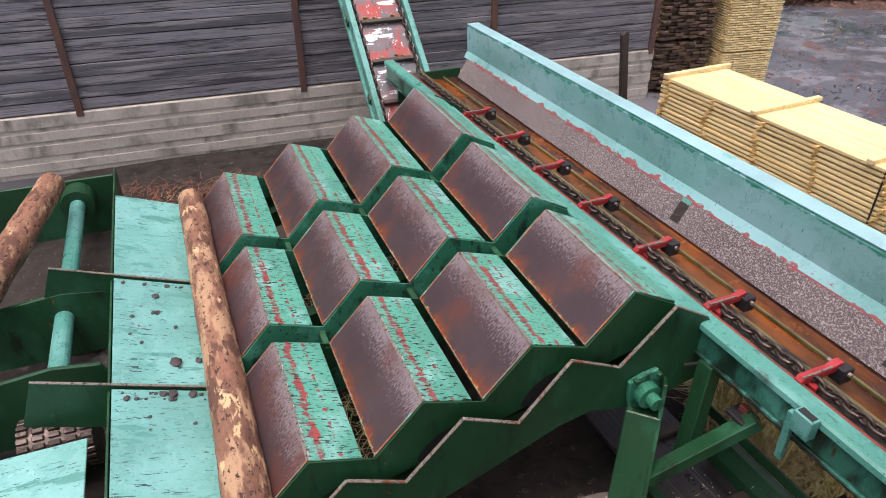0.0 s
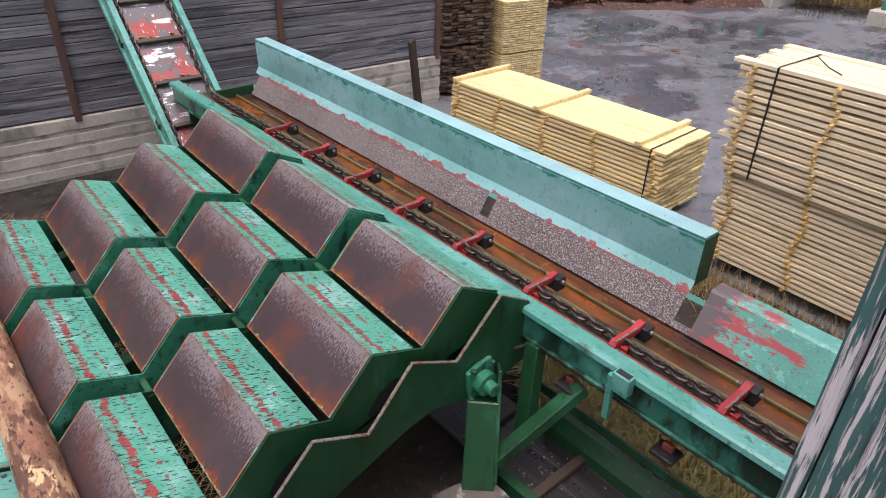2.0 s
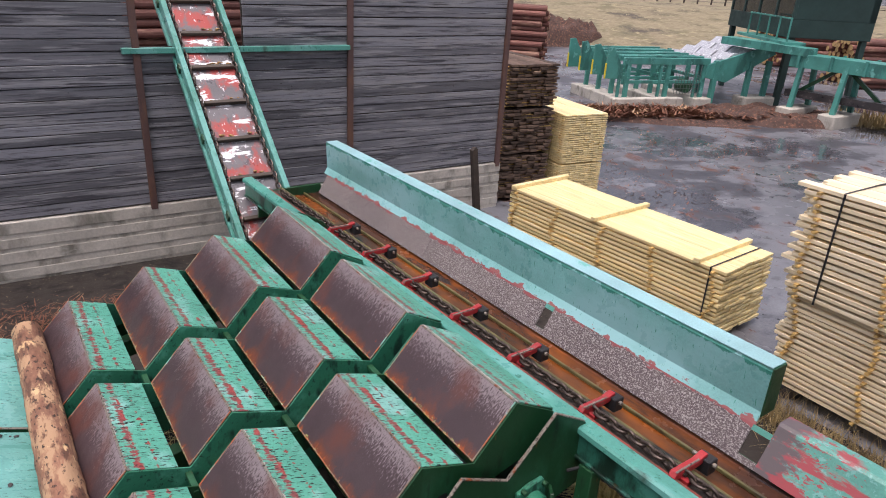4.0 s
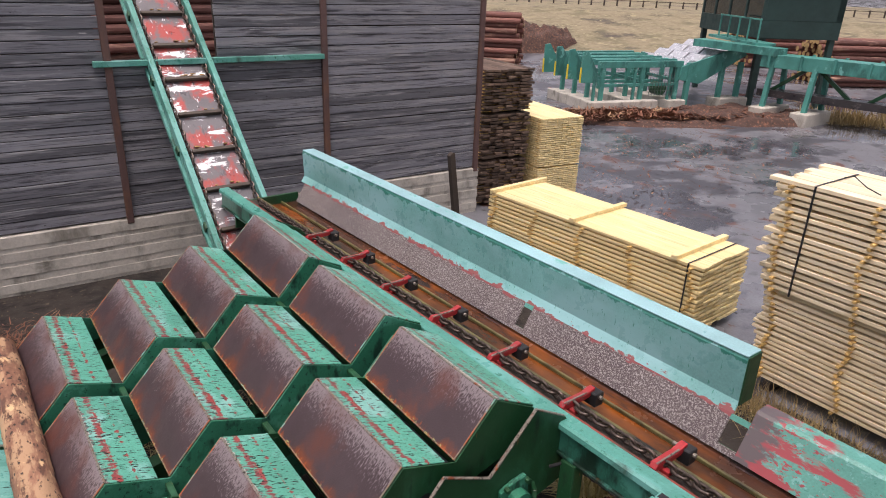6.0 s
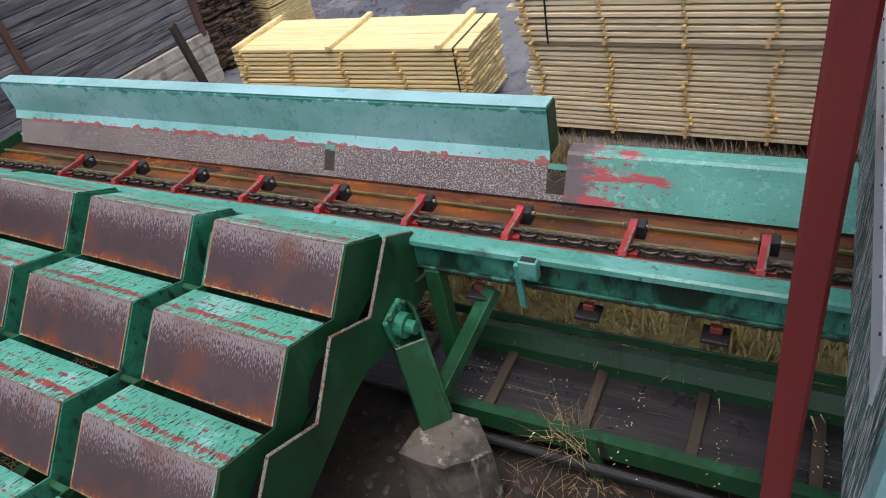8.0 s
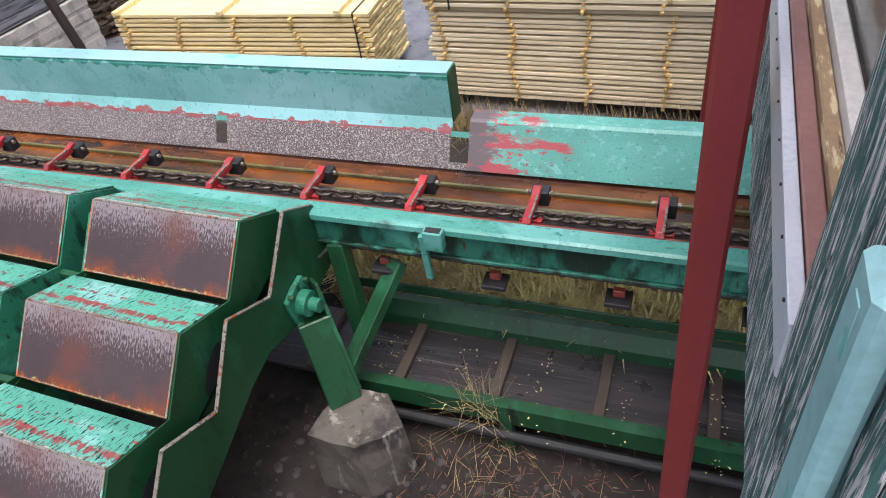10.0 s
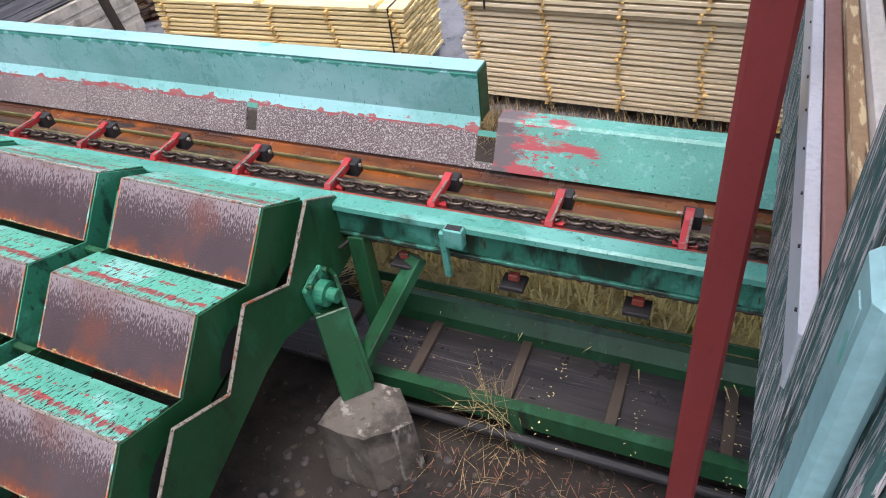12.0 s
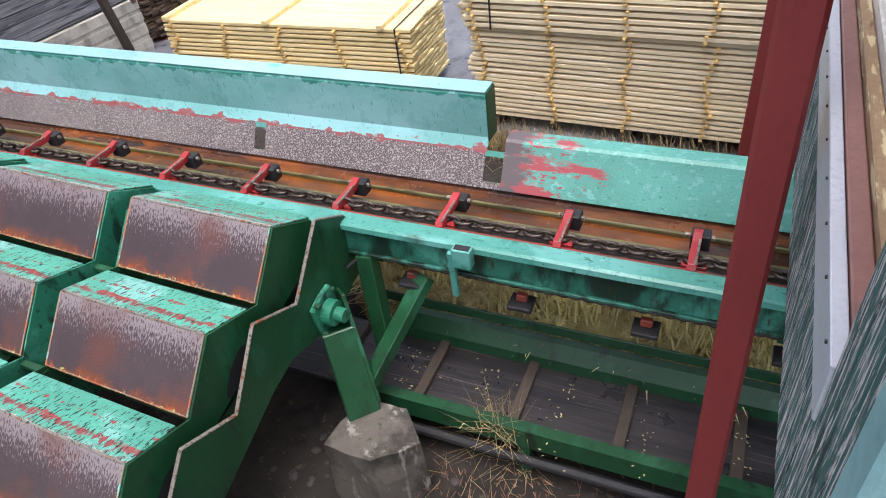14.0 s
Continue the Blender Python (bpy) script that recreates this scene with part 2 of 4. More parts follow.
MULCH = paint("bark_mulch", (0.075, 0.04, 0.03), [((0.22, 0.1, 0.06), 9, 0.55, 0.62, (1, 1, 1)), ((0.42, 0.3, 0.2), 16, 0.66, 0.69, (1, .5, 1)), ((0.02, 0.015, 0.012), 6, 0.55, 0.66, (1, 1, 1))], rough=0.9, bump=1.0, grain=9)
SHEET = paint("galvanised_flashing", (0.62, 0.65, 0.72), [((0.5, 0.53, 0.6), 60, 0.5, 0.6, (1, 1, 1))], rough=0.4, metal=0.15, bump=0.05)
CABBOARD = paint("green_stained_board", (0.045, 0.125, 0.12), [((0.6, 0.56, 0.57), 16, 0.53, 0.57, (9, 9, .6)), ((0.36, 0.33, 0.34), 26, 0.57, 0.6, (9, 9, .6)), ((0.02, 0.04, 0.04), 8, 0.58, 0.62, (9, 9, .7))], rough=0.8, stretch=(9, 9, .8), grain=18, bump=0.6)
WINBROWN = paint("brown_window_frame", (0.27, 0.14, 0.12), rough=0.4, bump=0.03)
WINWHITE = paint("white_window_frame", (0.7, 0.68, 0.64), rough=0.4, bump=0.03)
OLDWOOD = paint("bare_weathered_wood", (0.36, 0.24, 0.14), [((0.6, 0.5, 0.3), 20, 0.55, 0.6, (.4, 2, 2)), ((0.12, 0.07, 0.04), 12, 0.58, 0.64, (.3, 2, 2))], rough=0.8)
STRAP = paint("black_strap", (0.015, 0.015, 0.017), rough=0.5, bump=0)
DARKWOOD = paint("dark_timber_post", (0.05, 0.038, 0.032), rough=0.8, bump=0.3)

YELLOW = paint("yellow_warning_paint", (0.75, 0.6, 0.04), rough=0.5)
MESHM = paint("grey_wire_mesh", (0.12, 0.16, 0.15), rough=0.7)
SHINY = paint("wet_pale_steel", (0.55, 0.57, 0.6), [((0.25, 0.26, 0.28), 4, 0.55, 0.65, (1, 1, 1))], rough=0.25, metal=0.3)
DARKGREEN = paint("dark_green_cladding", (0.02, 0.05, 0.045), rough=0.6)
GLASSM = paint("dark_window_glass", (0.03, 0.035, 0.035), rough=0.12, bump=0.0)
PILEBARK = paint("pile_log_bark", (0.17, 0.07, 0.055), [((0.3, 0.17, 0.12), 2, 0.55, 0.65, (1, .3, 1))], rough=0.8, rnd=0.45, bump=0.5)
SPLINTER = paint("bark_splinter", (0.2, 0.085, 0.05), [((0.42, 0.26, 0.15), 1.5, 0.55, 0.6, (1, 1, 1))], rough=0.85)
STRAWBED = paint("straw_bed", (0.34, 0.23, 0.09), [((0.7, 0.52, 0.24), 40, 0.54, 0.58, (.25, 1, 1)), ((0.62, 0.45, 0.2), 46, 0.56, 0.6, (1, .22, 1)), ((0.06, 0.04, 0.02), 22, 0.58, 0.64, (1, 1, 1))], rough=0.85, bump=1.0, grain=40)
MUDM = paint("dark_mud", (0.06, 0.05, 0.05), rough=0.7, bump=0.8)
SCRAP = paint("bark_scrap", (0.34, 0.2, 0.07), [((0.12, 0.07, 0.03), 20, 0.5, 0.6, (1, 1, 1))], rough=0.8)


def ground_material():
    """Wet asphalt with puddles; mud and straw round the machine; grass beyond the yard."""
    m = paint("wet_yard", (0.17, 0.173, 0.19), [((0.065, 0.065, 0.075), 0.45, 0.48, 0.54, (1, 1.5, 1)), ((0.13, 0.06, 0.045), 1.1, 0.6, 0.64, (1.6, 1, 1)), ((0.035, 0.033, 0.033), 2.2, 0.62, 0.66, (1, 1, 1)), ((0.02, 0.018, 0.018), 9, 0.66, 0.69, (1, 1, 1))], rough=0.4, bump=0.12, grain=30)
    nt = m.node_tree
    bs = nt.nodes["Principled BSDF"]
    tc = nt.nodes.new("ShaderNodeTexCoord")
    n = node(nt, "ShaderNodeTexNoise", Scale=0.22, Detail=5.0, Roughness=0.6)
    nt.links.new(tc.outputs["Object"], n.inputs["Vector"])
    r = nt.nodes.new("ShaderNodeMapRange")
    r.inputs[1].default_value, r.inputs[2].default_value = 0.47, 0.56
    r.inputs[3].default_value, r.inputs[4].default_value = 0.42, 0.06
    nt.links.new(n.outputs["Fac"], r.inputs[0])
    nt.links.new(r.outputs[0], bs.inputs["Roughness"])
    return m


WET = ground_material()
SOIL = paint("muddy_soil_with_straw", (0.026, 0.02, 0.016), [((0.2, 0.15, 0.085), 34, 0.65, 0.68, (1, .4, 1)), ((0.01, 0.008, 0.007), 2, 0.5, 0.62, (1, 1, 1)), ((0.09, 0.07, 0.05), 7, 0.62, 0.7, (1, 1, 1))], rough=0.85, bump=1.0, grain=18)
GRASSBANK = paint("winter_grass_bank", (0.25, 0.21, 0.13), [((0.16, 0.14, 0.08), 0.5, 0.5, 0.6, (1, 1, 1)), ((0.08, 0.065, 0.05), 0.25, 0.55, 0.66, (1, 1, 1)), ((0.34, 0.29, 0.17), 1.4, 0.58, 0.66, (1, 1, 1))], rough=0.9, bump=0.4, grain=3)


# ---- mesh helpers ----
BASES = {}


def thing(name, base, label, category, group="", kind=""):
    ob = new(name)
    ob.location = base
    ob.empty_display_size = 0.1
    BASES[ob.name] = Vector(base)
    return tagged(ob, label, category, group, kind)


def mesh_of(bm, name, mat, smooth=False):
    bmesh.ops.recalc_face_normals(bm, faces=bm.faces)
    me = bpy.data.meshes.new(name)
    bm.to_mesh(me)
    bm.free()
    for m in (mat if isinstance(mat, (list, tuple)) else [mat]):
        me.materials.append(m)
    if smooth:
        me.polygons.foreach_set("use_smooth", [True] * len(me.polygons))
    return me


def part(name, bm, mat, parent=None, label="", m=None, smooth=False):
    """One mesh object, built in world metres (or in its own frame with the world pose m), under parent."""
    ob = new(name, mesh_of(bm, name, mat, smooth) if isinstance(bm, bmesh.types.BMesh) else bm)
    if m is not None:
        ob.matrix_basis = m
    if parent is not None:
        ob.parent = parent
        ob.matrix_parent_inverse = world_of(parent).inverted()
    if label:
        ob["label"] = label
    return ob


def world_of(ob):
    m = ob.matrix_basis.copy() if ob.parent is None else world_of(ob.parent) @ ob.matrix_parent_inverse @ ob.matrix_basis
    return m


def box(lo, hi, bevel=0.006, bm=None, m=None):
    """A bevelled box from corner lo to corner hi, added to bm."""
    own = bmesh.new()
    bmesh.ops.create_cube(own, size=1)
    s = [b - a for a, b in zip(lo, hi)]
    for v in own.verts:
        v.co = Vector([a + (c + 0.5) * d for a, c, d in zip(lo, v.co, s)])
    if bevel:
        bmesh.ops.bevel(own, geom=list(own.edges), offset=min(bevel, min(s) * 0.4), segments=1, affect="EDGES")
    if m is not None:
        own.transform(m)
    return join(bm, own)


def join(bm, own):
    if bm is None:
        return own
    tmp = bpy.data.meshes.new("tmp")
    own.to_mesh(tmp)
    own.free()
    bm.from_mesh(tmp)
    bpy.data.meshes.remove(tmp)
    return bm


def prism(profile, y0, y1, bm=None, bevel=0.004, axis="y"):
    """The polygon profile of (x, z) drawn out from y0 to y1 (axis 'x': (y, z) drawn along x; 'z': (x, y) drawn along z)."""
    own = bmesh.new()
    put = {"y": lambda a, b, c: (a, c, b), "x": lambda a, b, c: (c, a, b), "z": lambda a, b, c: (a, b, c)}[axis]
    lowv = [own.verts.new(put(a, b, y0)) for a, b in profile]
    top = [own.verts.new(put(a, b, y1)) for a, b in profile]
    own.faces.new(lowv)
    own.faces.new(top[::-1])
    n = len(profile)
    for i in range(n):
        own.faces.new((lowv[i], top[i], top[(i + 1) % n], lowv[(i + 1) % n]))
    bmesh.ops.recalc_face_normals(own, faces=own.faces)
    if bevel:
        bmesh.ops.bevel(own, geom=list(own.edges), offset=bevel, segments=1, affect="EDGES")
    return join(bm, own)


def beam(a, b, w, h, bm=None, bevel=0.004, up=(0, 0, 1)):
    """A square bar from a to b, w wide and h high."""
    a, b = Vector(a), Vector(b)
    d = b - a
    u = Vector(up)
    if abs(d.normalized().dot(u)) > 0.98:
        u = Vector((0, 1, 0))
    s = d.cross(u).normalized()
    u = s.cross(d).normalized()
    m = Matrix((s, d.normalized(), u)).transposed().to_4x4()
    m.translation = a
    return box((-w / 2, 0, -h / 2), (w / 2, d.length, h / 2), bevel, bm, m)


def rod(a, b, r, bm=None, n=14, r2=None):
    a, b = Vector(a), Vector(b)
    own = bmesh.new()
    bmesh.ops.create_cone(own, cap_ends=True, segments=n, radius1=r, radius2=r if r2 is None else r2, depth=(b - a).length)
    own.transform(Matrix.Translation((a + b) / 2) @ (b - a).to_track_quat("Z", "Y").to_matrix().to_4x4())
    return join(bm, own)


def sweep(points, r, bm=None, n=8):
    for p, q in zip(points, points[1:]):
        bm = rod(p, q, r, bm, n)
    return bm

# ---- ground ----
gb = bmesh.new()
for x0, x1, y0, y1 in ((-900, 900, -900, 900),):
    gb.faces.new([gb.verts.new(c) for c in ((x0, y0, -0.06), (x1, y0, -0.06), (x1, y1, -0.06), (x0, y1, -0.06))])
tagged(part("ground", gb, WET), "wet dark asphalt sawmill yard with shallow puddles", "ground", kind="structure")


def mound(name, cx, cy, rx, ry, h, mat, label, category, seed, n=36, turn=0.0, z0=-0.07):
    """A low uneven heap or patch of ground with a ragged rim."""
    bm = bmesh.new()
    grid = {}
    for i in range(n + 1):
        for j in range(n + 1):
            u, v = 2 * i / n - 1, 2 * j / n - 1
            r = math.hypot(u, v)
            k = max(0.0, 1 - r ** 2 * (1 + 0.5 * noise.noise((u * 2 + seed, v * 2, 0))))
            z = z0 + h * min(1.0, k * 2.2) * (0.75 + 0.5 * noise.noise((u * 4 + seed, v * 4, 3))) + 0.25 * h * k * noise.noise((u * 13, v * 13 + seed, 7))
            x, y = u * rx, v * ry
            c, s = math.cos(turn), math.sin(turn)
            grid[i, j] = bm.verts.new((cx + x * c - y * s, cy + x * s + y * c, z if k > 0 else z0 - 0.05))
    for i in range(n):
        for j in range(n):
            bm.faces.new((grid[i, j], grid[i + 1, j], grid[i + 1, j + 1], grid[i, j + 1]))
    return tagged(part(name, bm, mat, smooth=True), label, category, kind="structure")


mound("soil_patch", -1.6, 0.0, 6.2, 11.0, 0.05, SOIL, "muddy brown soil littered with straw under the machines", "soil", 3)
mound("bark_heap", 18.3, 13.6, 4.2, 1.7, 0.2, MULCH, "reddish bark chips spread along concrete footings", "bark mulch", 5, turn=-0.62)
mound("bark_heap", 22.8, 11.6, 3.4, 1.9, 0.4, MULCH, "heap of reddish bark and splinters in the yard", "bark mulch", 9, turn=-0.5)
mound("dirt_heap", 33.0, 36.0, 6.0, 3.0, 1.7, MULCH, "dark brown heap of bark and soil", "soil heap", 12, turn=0.2)

# grass bank that rises beyond the yard
bk = prism([(50, -0.1), (70, 2.2), (110, 2.6), (110, -0.1)], -40, 140, bevel=0)
bk.transform(Matrix.Translation((0, 0, 0)) @ Matrix.Rotation(radians(38), 4, "Z") @ Matrix.Translation((-4, -40, 0)))
tagged(part("grass_bank", bk, GRASSBANK), "dull winter grass bank beyond the yard", "grass bank", kind="structure")

# ---- plank wall on a concrete foundation ----
WX0, WX1 = -12.0, 5.72
WANG = math.atan2(-0.31, 7.35)
WM = Matrix.Translation((-1.6, 8.05, 0)) @ Matrix.Rotation(WANG, 4, "Z")   # local x along the wall, y into it
rng = random.Random(4)
wl0, wl1 = -10.5, 7.47
fb = box((wl0, 0.0, -0.3), (wl1, 0.28, 1.0), 0.02, m=WM)
foundation = tagged(part("wall_north_foundation", fb, CONCRETE), "stained board-marked concrete foundation under a plank wall", "foundation", kind="structure")
for k, z in enumerate((0.02, 0.3, 0.56, 0.8)):
    part("form_mark", box((wl0, -0.012, z), (wl1, 0.003, z + 0.16 + 0.03 * (k % 2)), 0.004, m=WM), CONCRETE, foundation)
wall = tagged(new("wall_north"), "weathered grey plank wall on brown steel posts", "wall", kind="structure")
OPEN0, OPEN1, SILL = -0.12, 3.75, 3.66
rows_z = []
z = 1.03
while z < 6.4:
    h = rng.choice((0.15, 0.17, 0.18, 0.2))
    rows_z.append((z, h))
    z += h + 0.013
posts_l = (-7.3, -3.74, 0.0, 3.73, 7.38)
for z, h in rows_z:
    for a, b in zip((-10.5,) + posts_l[1:-1], posts_l[1:]):
        if z + h > SILL and a >= OPEN0 - 0.2 and b <= OPEN1 + 0.1:
            cuts = ((1.75, b),) if z < 6 else ()
        else:
            cuts = ((a, b),)
        for c0, c1 in cuts:
            d = rng.uniform(0, 0.012)
            part("plank", box((c0 + 0.004, 0.05 - d, z), (c1 - 0.004, 0.09 - d, z + h), 0.007), PLANK, wall, m=WM @ Matrix.Rotation(rng.uniform(-.0012, .0012), 4, "Y"))
for x in posts_l:
    part("post", box((x - 0.055, -0.03, 0.93), (x + 0.055, 0.048, 6.4), 0.006, m=WM), BROWN, wall, "brown rusty steel post")
part("sill_beam", box((OPEN0 - 0.1, -0.07, SILL - 0.09), (3.7, 0.045, SILL), 0.006, m=WM), MINT, wall, "mint green steel sill beam")
# dark sheets added behind the planks as the shade in their gaps
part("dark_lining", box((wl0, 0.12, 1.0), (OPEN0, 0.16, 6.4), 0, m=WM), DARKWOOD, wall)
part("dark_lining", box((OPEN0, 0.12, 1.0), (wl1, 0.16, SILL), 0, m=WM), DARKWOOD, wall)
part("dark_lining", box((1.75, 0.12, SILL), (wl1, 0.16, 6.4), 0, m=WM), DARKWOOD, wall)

# ---- step feeder ----
STEP = Vector((-0.792, -0.238))          # from one tier to the next lower one, in x and z
RIDGE = Vector((-1.04, 2.335))
BASE = Vector((-1.39, 1.95))
feeder = thing("step_feeder", (-2.2, 1.2, 0), "green step feeder with four tiers of rusty step plates", "log feeder")
SECTIONS = ((-1.02, 0.275), (0.50, 1.81), (2.04, 3.58))


def stair(top_drop, depth, x_right, n=4):
    """The outline in (x, z) of a stair plate that follows the tiers."""
    line = [Vector((x_right, 2.13 - top_drop))]
    for k in range(n):
        line += [RIDGE + STEP * k - Vector((0, top_drop)), BASE + STEP * k - Vector((0, top_drop))]
    line.append(Vector((BASE + STEP * (n - 1))) + Vector((-0.1, -0.06 - top_drop)))
    low = [line[-1] - Vector((0, depth)), line[0] - Vector((0, depth))]
    return [tuple(p) for p in line + low]


def slope_plate(a, b, y0, y1, t):
    """Pose and size of a flat plate between two points (x, z): local x from a to b."""
    d = b - a
    ang = math.atan2(d.y, d.x)
    return Matrix.Translation((a.x, y0, a.y)) @ Matrix.Rotation(-ang, 4, "Y"), d.length


for s, (y0, y1) in enumerate(SECTIONS):
    for k in range(4):
        r, b = RIDGE + STEP * k, BASE + STEP * k
        nxt = (BASE + STEP * (k - 1)) if k else Vector((-0.65, 2.14))
        te = r + (nxt - r) * (0.8 if k else 0.98)
        block = part("step", prism([tuple(b + Vector((0.03, -0.1))), tuple(b), tuple(r), tuple(te), tuple(te + Vector((-0.03, -0.05))), tuple(r + Vector((0.0, -0.07)))], y0 + 0.012, y1 - 0.012, bevel=0.003), GREEN, feeder)
        m, ln = slope_plate(b, r, y0, y1, 0)
        part("riser_plate", box((-ln / 2, 0.014, -0.001), (ln / 2 - 0.006, y1 - y0 - 0.014, 0.011), 0.004), RISER, block, "dark rusty steel riser plate", m=m @ Matrix.Translation((ln / 2, 0, 0)))
        part("weld_edge", beam((r.x, y0 + 0.02, r.y + 0.004), (r.x, y1 - 0.02, r.y + 0.004), 0.016, 0.016, bevel=0.005), EDGE, block, "worn steel ridge")
        for ye in (y0 + 0.018, y1 - 0.018):
            part("rim", beam((b.x - 0.004, ye, b.y + 0.012), (r.x - 0.006, ye, r.y + 0.006), 0.012, 0.01, bevel=0.003), WELD, block, "rusty welded rim")
        part("rim", beam((b.x + 0.004, y0 + 0.02, b.y + 0.012), (b.x + 0.004, y1 - 0.02, b.y + 0.012), 0.014, 0.01, bevel=0.003), WELD, block, "rusty welded rim")
        m, ln = slope_plate(r, te, y0, y1, 0)
        part("tread_plate", box((-ln / 2 + 0.006, 0.014, -0.001), (ln / 2, y1 - y0 - 0.014, 0.01), 0.004), TREAD, block, "mint painted tread plate with worn red streaks", m=m @ Matrix.Translation((ln / 2, 0, 0)))
    for y in (y0, y1 - 0.012):
        # same green: sunlight painted in as TEAL, the shaded near section stays GREEN
        part("end_plate", prism(stair(0.0, 0.24, -0.66), y, y + 0.012, bevel=0.002), TEAL if s else GREEN, feeder, "green stair-shaped steel end plate")
    if s:
        ym = (SECTIONS[s - 1][1] + y0) / 2
        # TEAL here is the green with sunlight put into the colour
        part("divider_plate", prism(stair(0.14, 0.5, -0.6), ym - 0.01, ym + 0.01, bevel=0.003), TEAL, feeder, "fixed stair-shaped divider plate in lighter, sunlit green")
        for k in range(1, 4):
            p = BASE + STEP * (k - 1)
            part("spacer_bar", beam((p.x - 0.02, y0 - 0.24, p.y - 0.05), (p.x - 0.02, y0 + 0.02, p.y - 0.05), 0.05, 0.04), GREEN, feeder)
# fixed side plate with its thick rusty rim
side = [(-0.43, 2.03), (-0.745, 2.21), (-1.157, 1.775), (-1.574, 1.975), (-1.955, 1.52), (-2.381, 1.725), (-2.80, 1.28), (-3.205, 1.475), (-3.62, 1.04), (-4.0, 1.2), (-4.1, 0.8), (-3.2, 0.72), (-2.33, 1.06), (-1.62, 1.36), (-1.36, 1.42), (-0.9, 1.3), (-0.38, 1.44), (-0.37, 1.95)]
sp = part("side_plate", prism(side, -1.135, -1.115, bevel=0.003), GREEN, feeder, "thick dark green stair-shaped side plate")
for p, q in zip(side[:10], side[1:10]):
    part("rim", beam((p[0], -1.125, p[1]), (q[0], -1.125, q[1]), 0.028, 0.012, bevel=0.003), EDGE, sp, "rusty edge strip")
part("far_side_plate", prism(side, 3.6, 3.62, bevel=0.003), GREEN, feeder)
# flat black discs on the end plate paint the shade inside its slots
for k in (1, 2, 3):
    p = RIDGE + STEP * k + Vector((0.085, -0.425))
    own = bmesh.new()
    bmesh.ops.create_circle(own, cap_ends=True, segments=16, radius=0.5)
    own.transform(Matrix.Translation((p.x, -1.0235, p.y)) @ Matrix.Rotation(radians(-42), 4, "Y") @ Matrix.Diagonal((0.36, 1, 0.13, 1)) @ Matrix.Rotation(radians(90), 4, "X"))
    part("slot_opening", own, RUBBER, feeder, "flat black disc for the shade in an oblong slot")
# back apron plates under the rail and inner body
part("rail_liner", box((-0.645, -1.05, 2.07), (-0.60, 3.6, 2.10), 0.006), MINT, feeder, "mint liner strip along the rail")
part("rail_liner", box((-0.595, -1.05, 2.0), (-0.50, 3.6, 2.03), 0.006), MINT, feeder, "mint liner strip along the rail")
part("apron_plate", box((-0.64, -1.1, 1.3), (-0.62, 3.5, 2.08), 0.004), TEAL, feeder)
part("inner_beam", box((-3.4, 0.3, 0.9), (-3.2, 0.46, 1.3), 0.01), GREEN, feeder)
for y in (-0.9, 1.1, 3.2):
    part("cross_beam", beam((-3.9, y, 0.95), (-0.7, y, 1.55), 0.14, 0.2), GREEN, feeder)
# bearing on the side plate, its shaft and bolts
BX, BZ = -0.93, 1.51
bear = part("bearing_flange", prism([(BX + 0.16 * math.cos(a) * (1.1 if i % 2 else 0.85), BZ + 0.2 * math.sin(a) * (1.1 if i % 2 else 0.85)) for i, a in enumerate([i * math.pi / 4 + 0.2 for i in range(8)])], -1.18, -1.137, bevel=0.008), TEAL, feeder, "green painted bearing flange")
part("bearing_ring", rod((BX, -1.17, BZ), (BX, -1.26, BZ), 0.1, n=20), TEAL, bear)
part("shaft_end", rod((BX, -1.2, BZ), (BX, -1.34, BZ), 0.055, n=18), TEAL, bear)
for dx, dz in ((.1, .14), (-.1, .14), (.1, -.14), (-.1, -.14)):
    part("bolt", rod((BX + dx, -1.17, BZ + dz), (BX + dx, -1.215, BZ + dz), 0.022, n=6), GREEN, bear)
# legs to the concrete block
part("leg", beam((-0.93, -1.22, 1.36), (-1.1, -1.4, 0.6), 0.26, 0.2, bevel=0.01), GREEN, feeder)
part("leg_web", beam((-0.79, -1.22, 1.6), (-1.0, -1.48, 0.72), 0.03, 0.2, bevel=0.004), GREEN, feeder)
part("leg", beam((-0.44, -1.27, 1.7), (-0.56, -1.36, 0.85), 0.12, 0.14, bevel=0.008), GREEN, feeder)
part("brace", beam((-0.36, -1.72, 1.52), (-0.98, -1.44, 0.86), 0.13, 0.1, bevel=0.008), GREEN, feeder)
part("leg", beam((-3.6, -1.0, 0.9), (-3.6, -1.0, -0.06), 0.16, 0.16, bevel=0.01), GREEN, feeder)
part("leg", beam((-3.6, 3.4, 0.9), (-3.6, 3.4, -0.06), 0.16, 0.16, bevel=0.01), GREEN, feeder)
part("leg", beam((-0.9, 3.4, 1.3), (-0.9, 3.4, -0.06), 0.16, 0.16, bevel=0.01), GREEN, feeder)
part("hydraulic_hose", sweep([(-0.56, -1.15, 1.62), (-0.42, -1.28, 1.72), (-0.3, -1.35, 1.7), (-0.2, -1.36, 1.5)], 0.014), RUBBER, feeder, "black hydraulic hose")

footing = thing("concrete_footing", (-1.2, -1.5, 0), "rough pyramid-shaped concrete footing under a green leg", "footing")
own = bmesh.new()
TOP = ((-1.49, -1.28), (-1.07, -1.33), (-0.97, -1.73), (-1.23, -1.98), (-1.50, -1.70))
v0 = [own.verts.new((x * 1.12 + 0.15, y * 1.1 + 0.16, -0.3)) for x, y in TOP]
v1 = [own.verts.new((x, y, 0.66)) for x, y in TOP]
own.faces.new(v0), own.faces.new(v1)
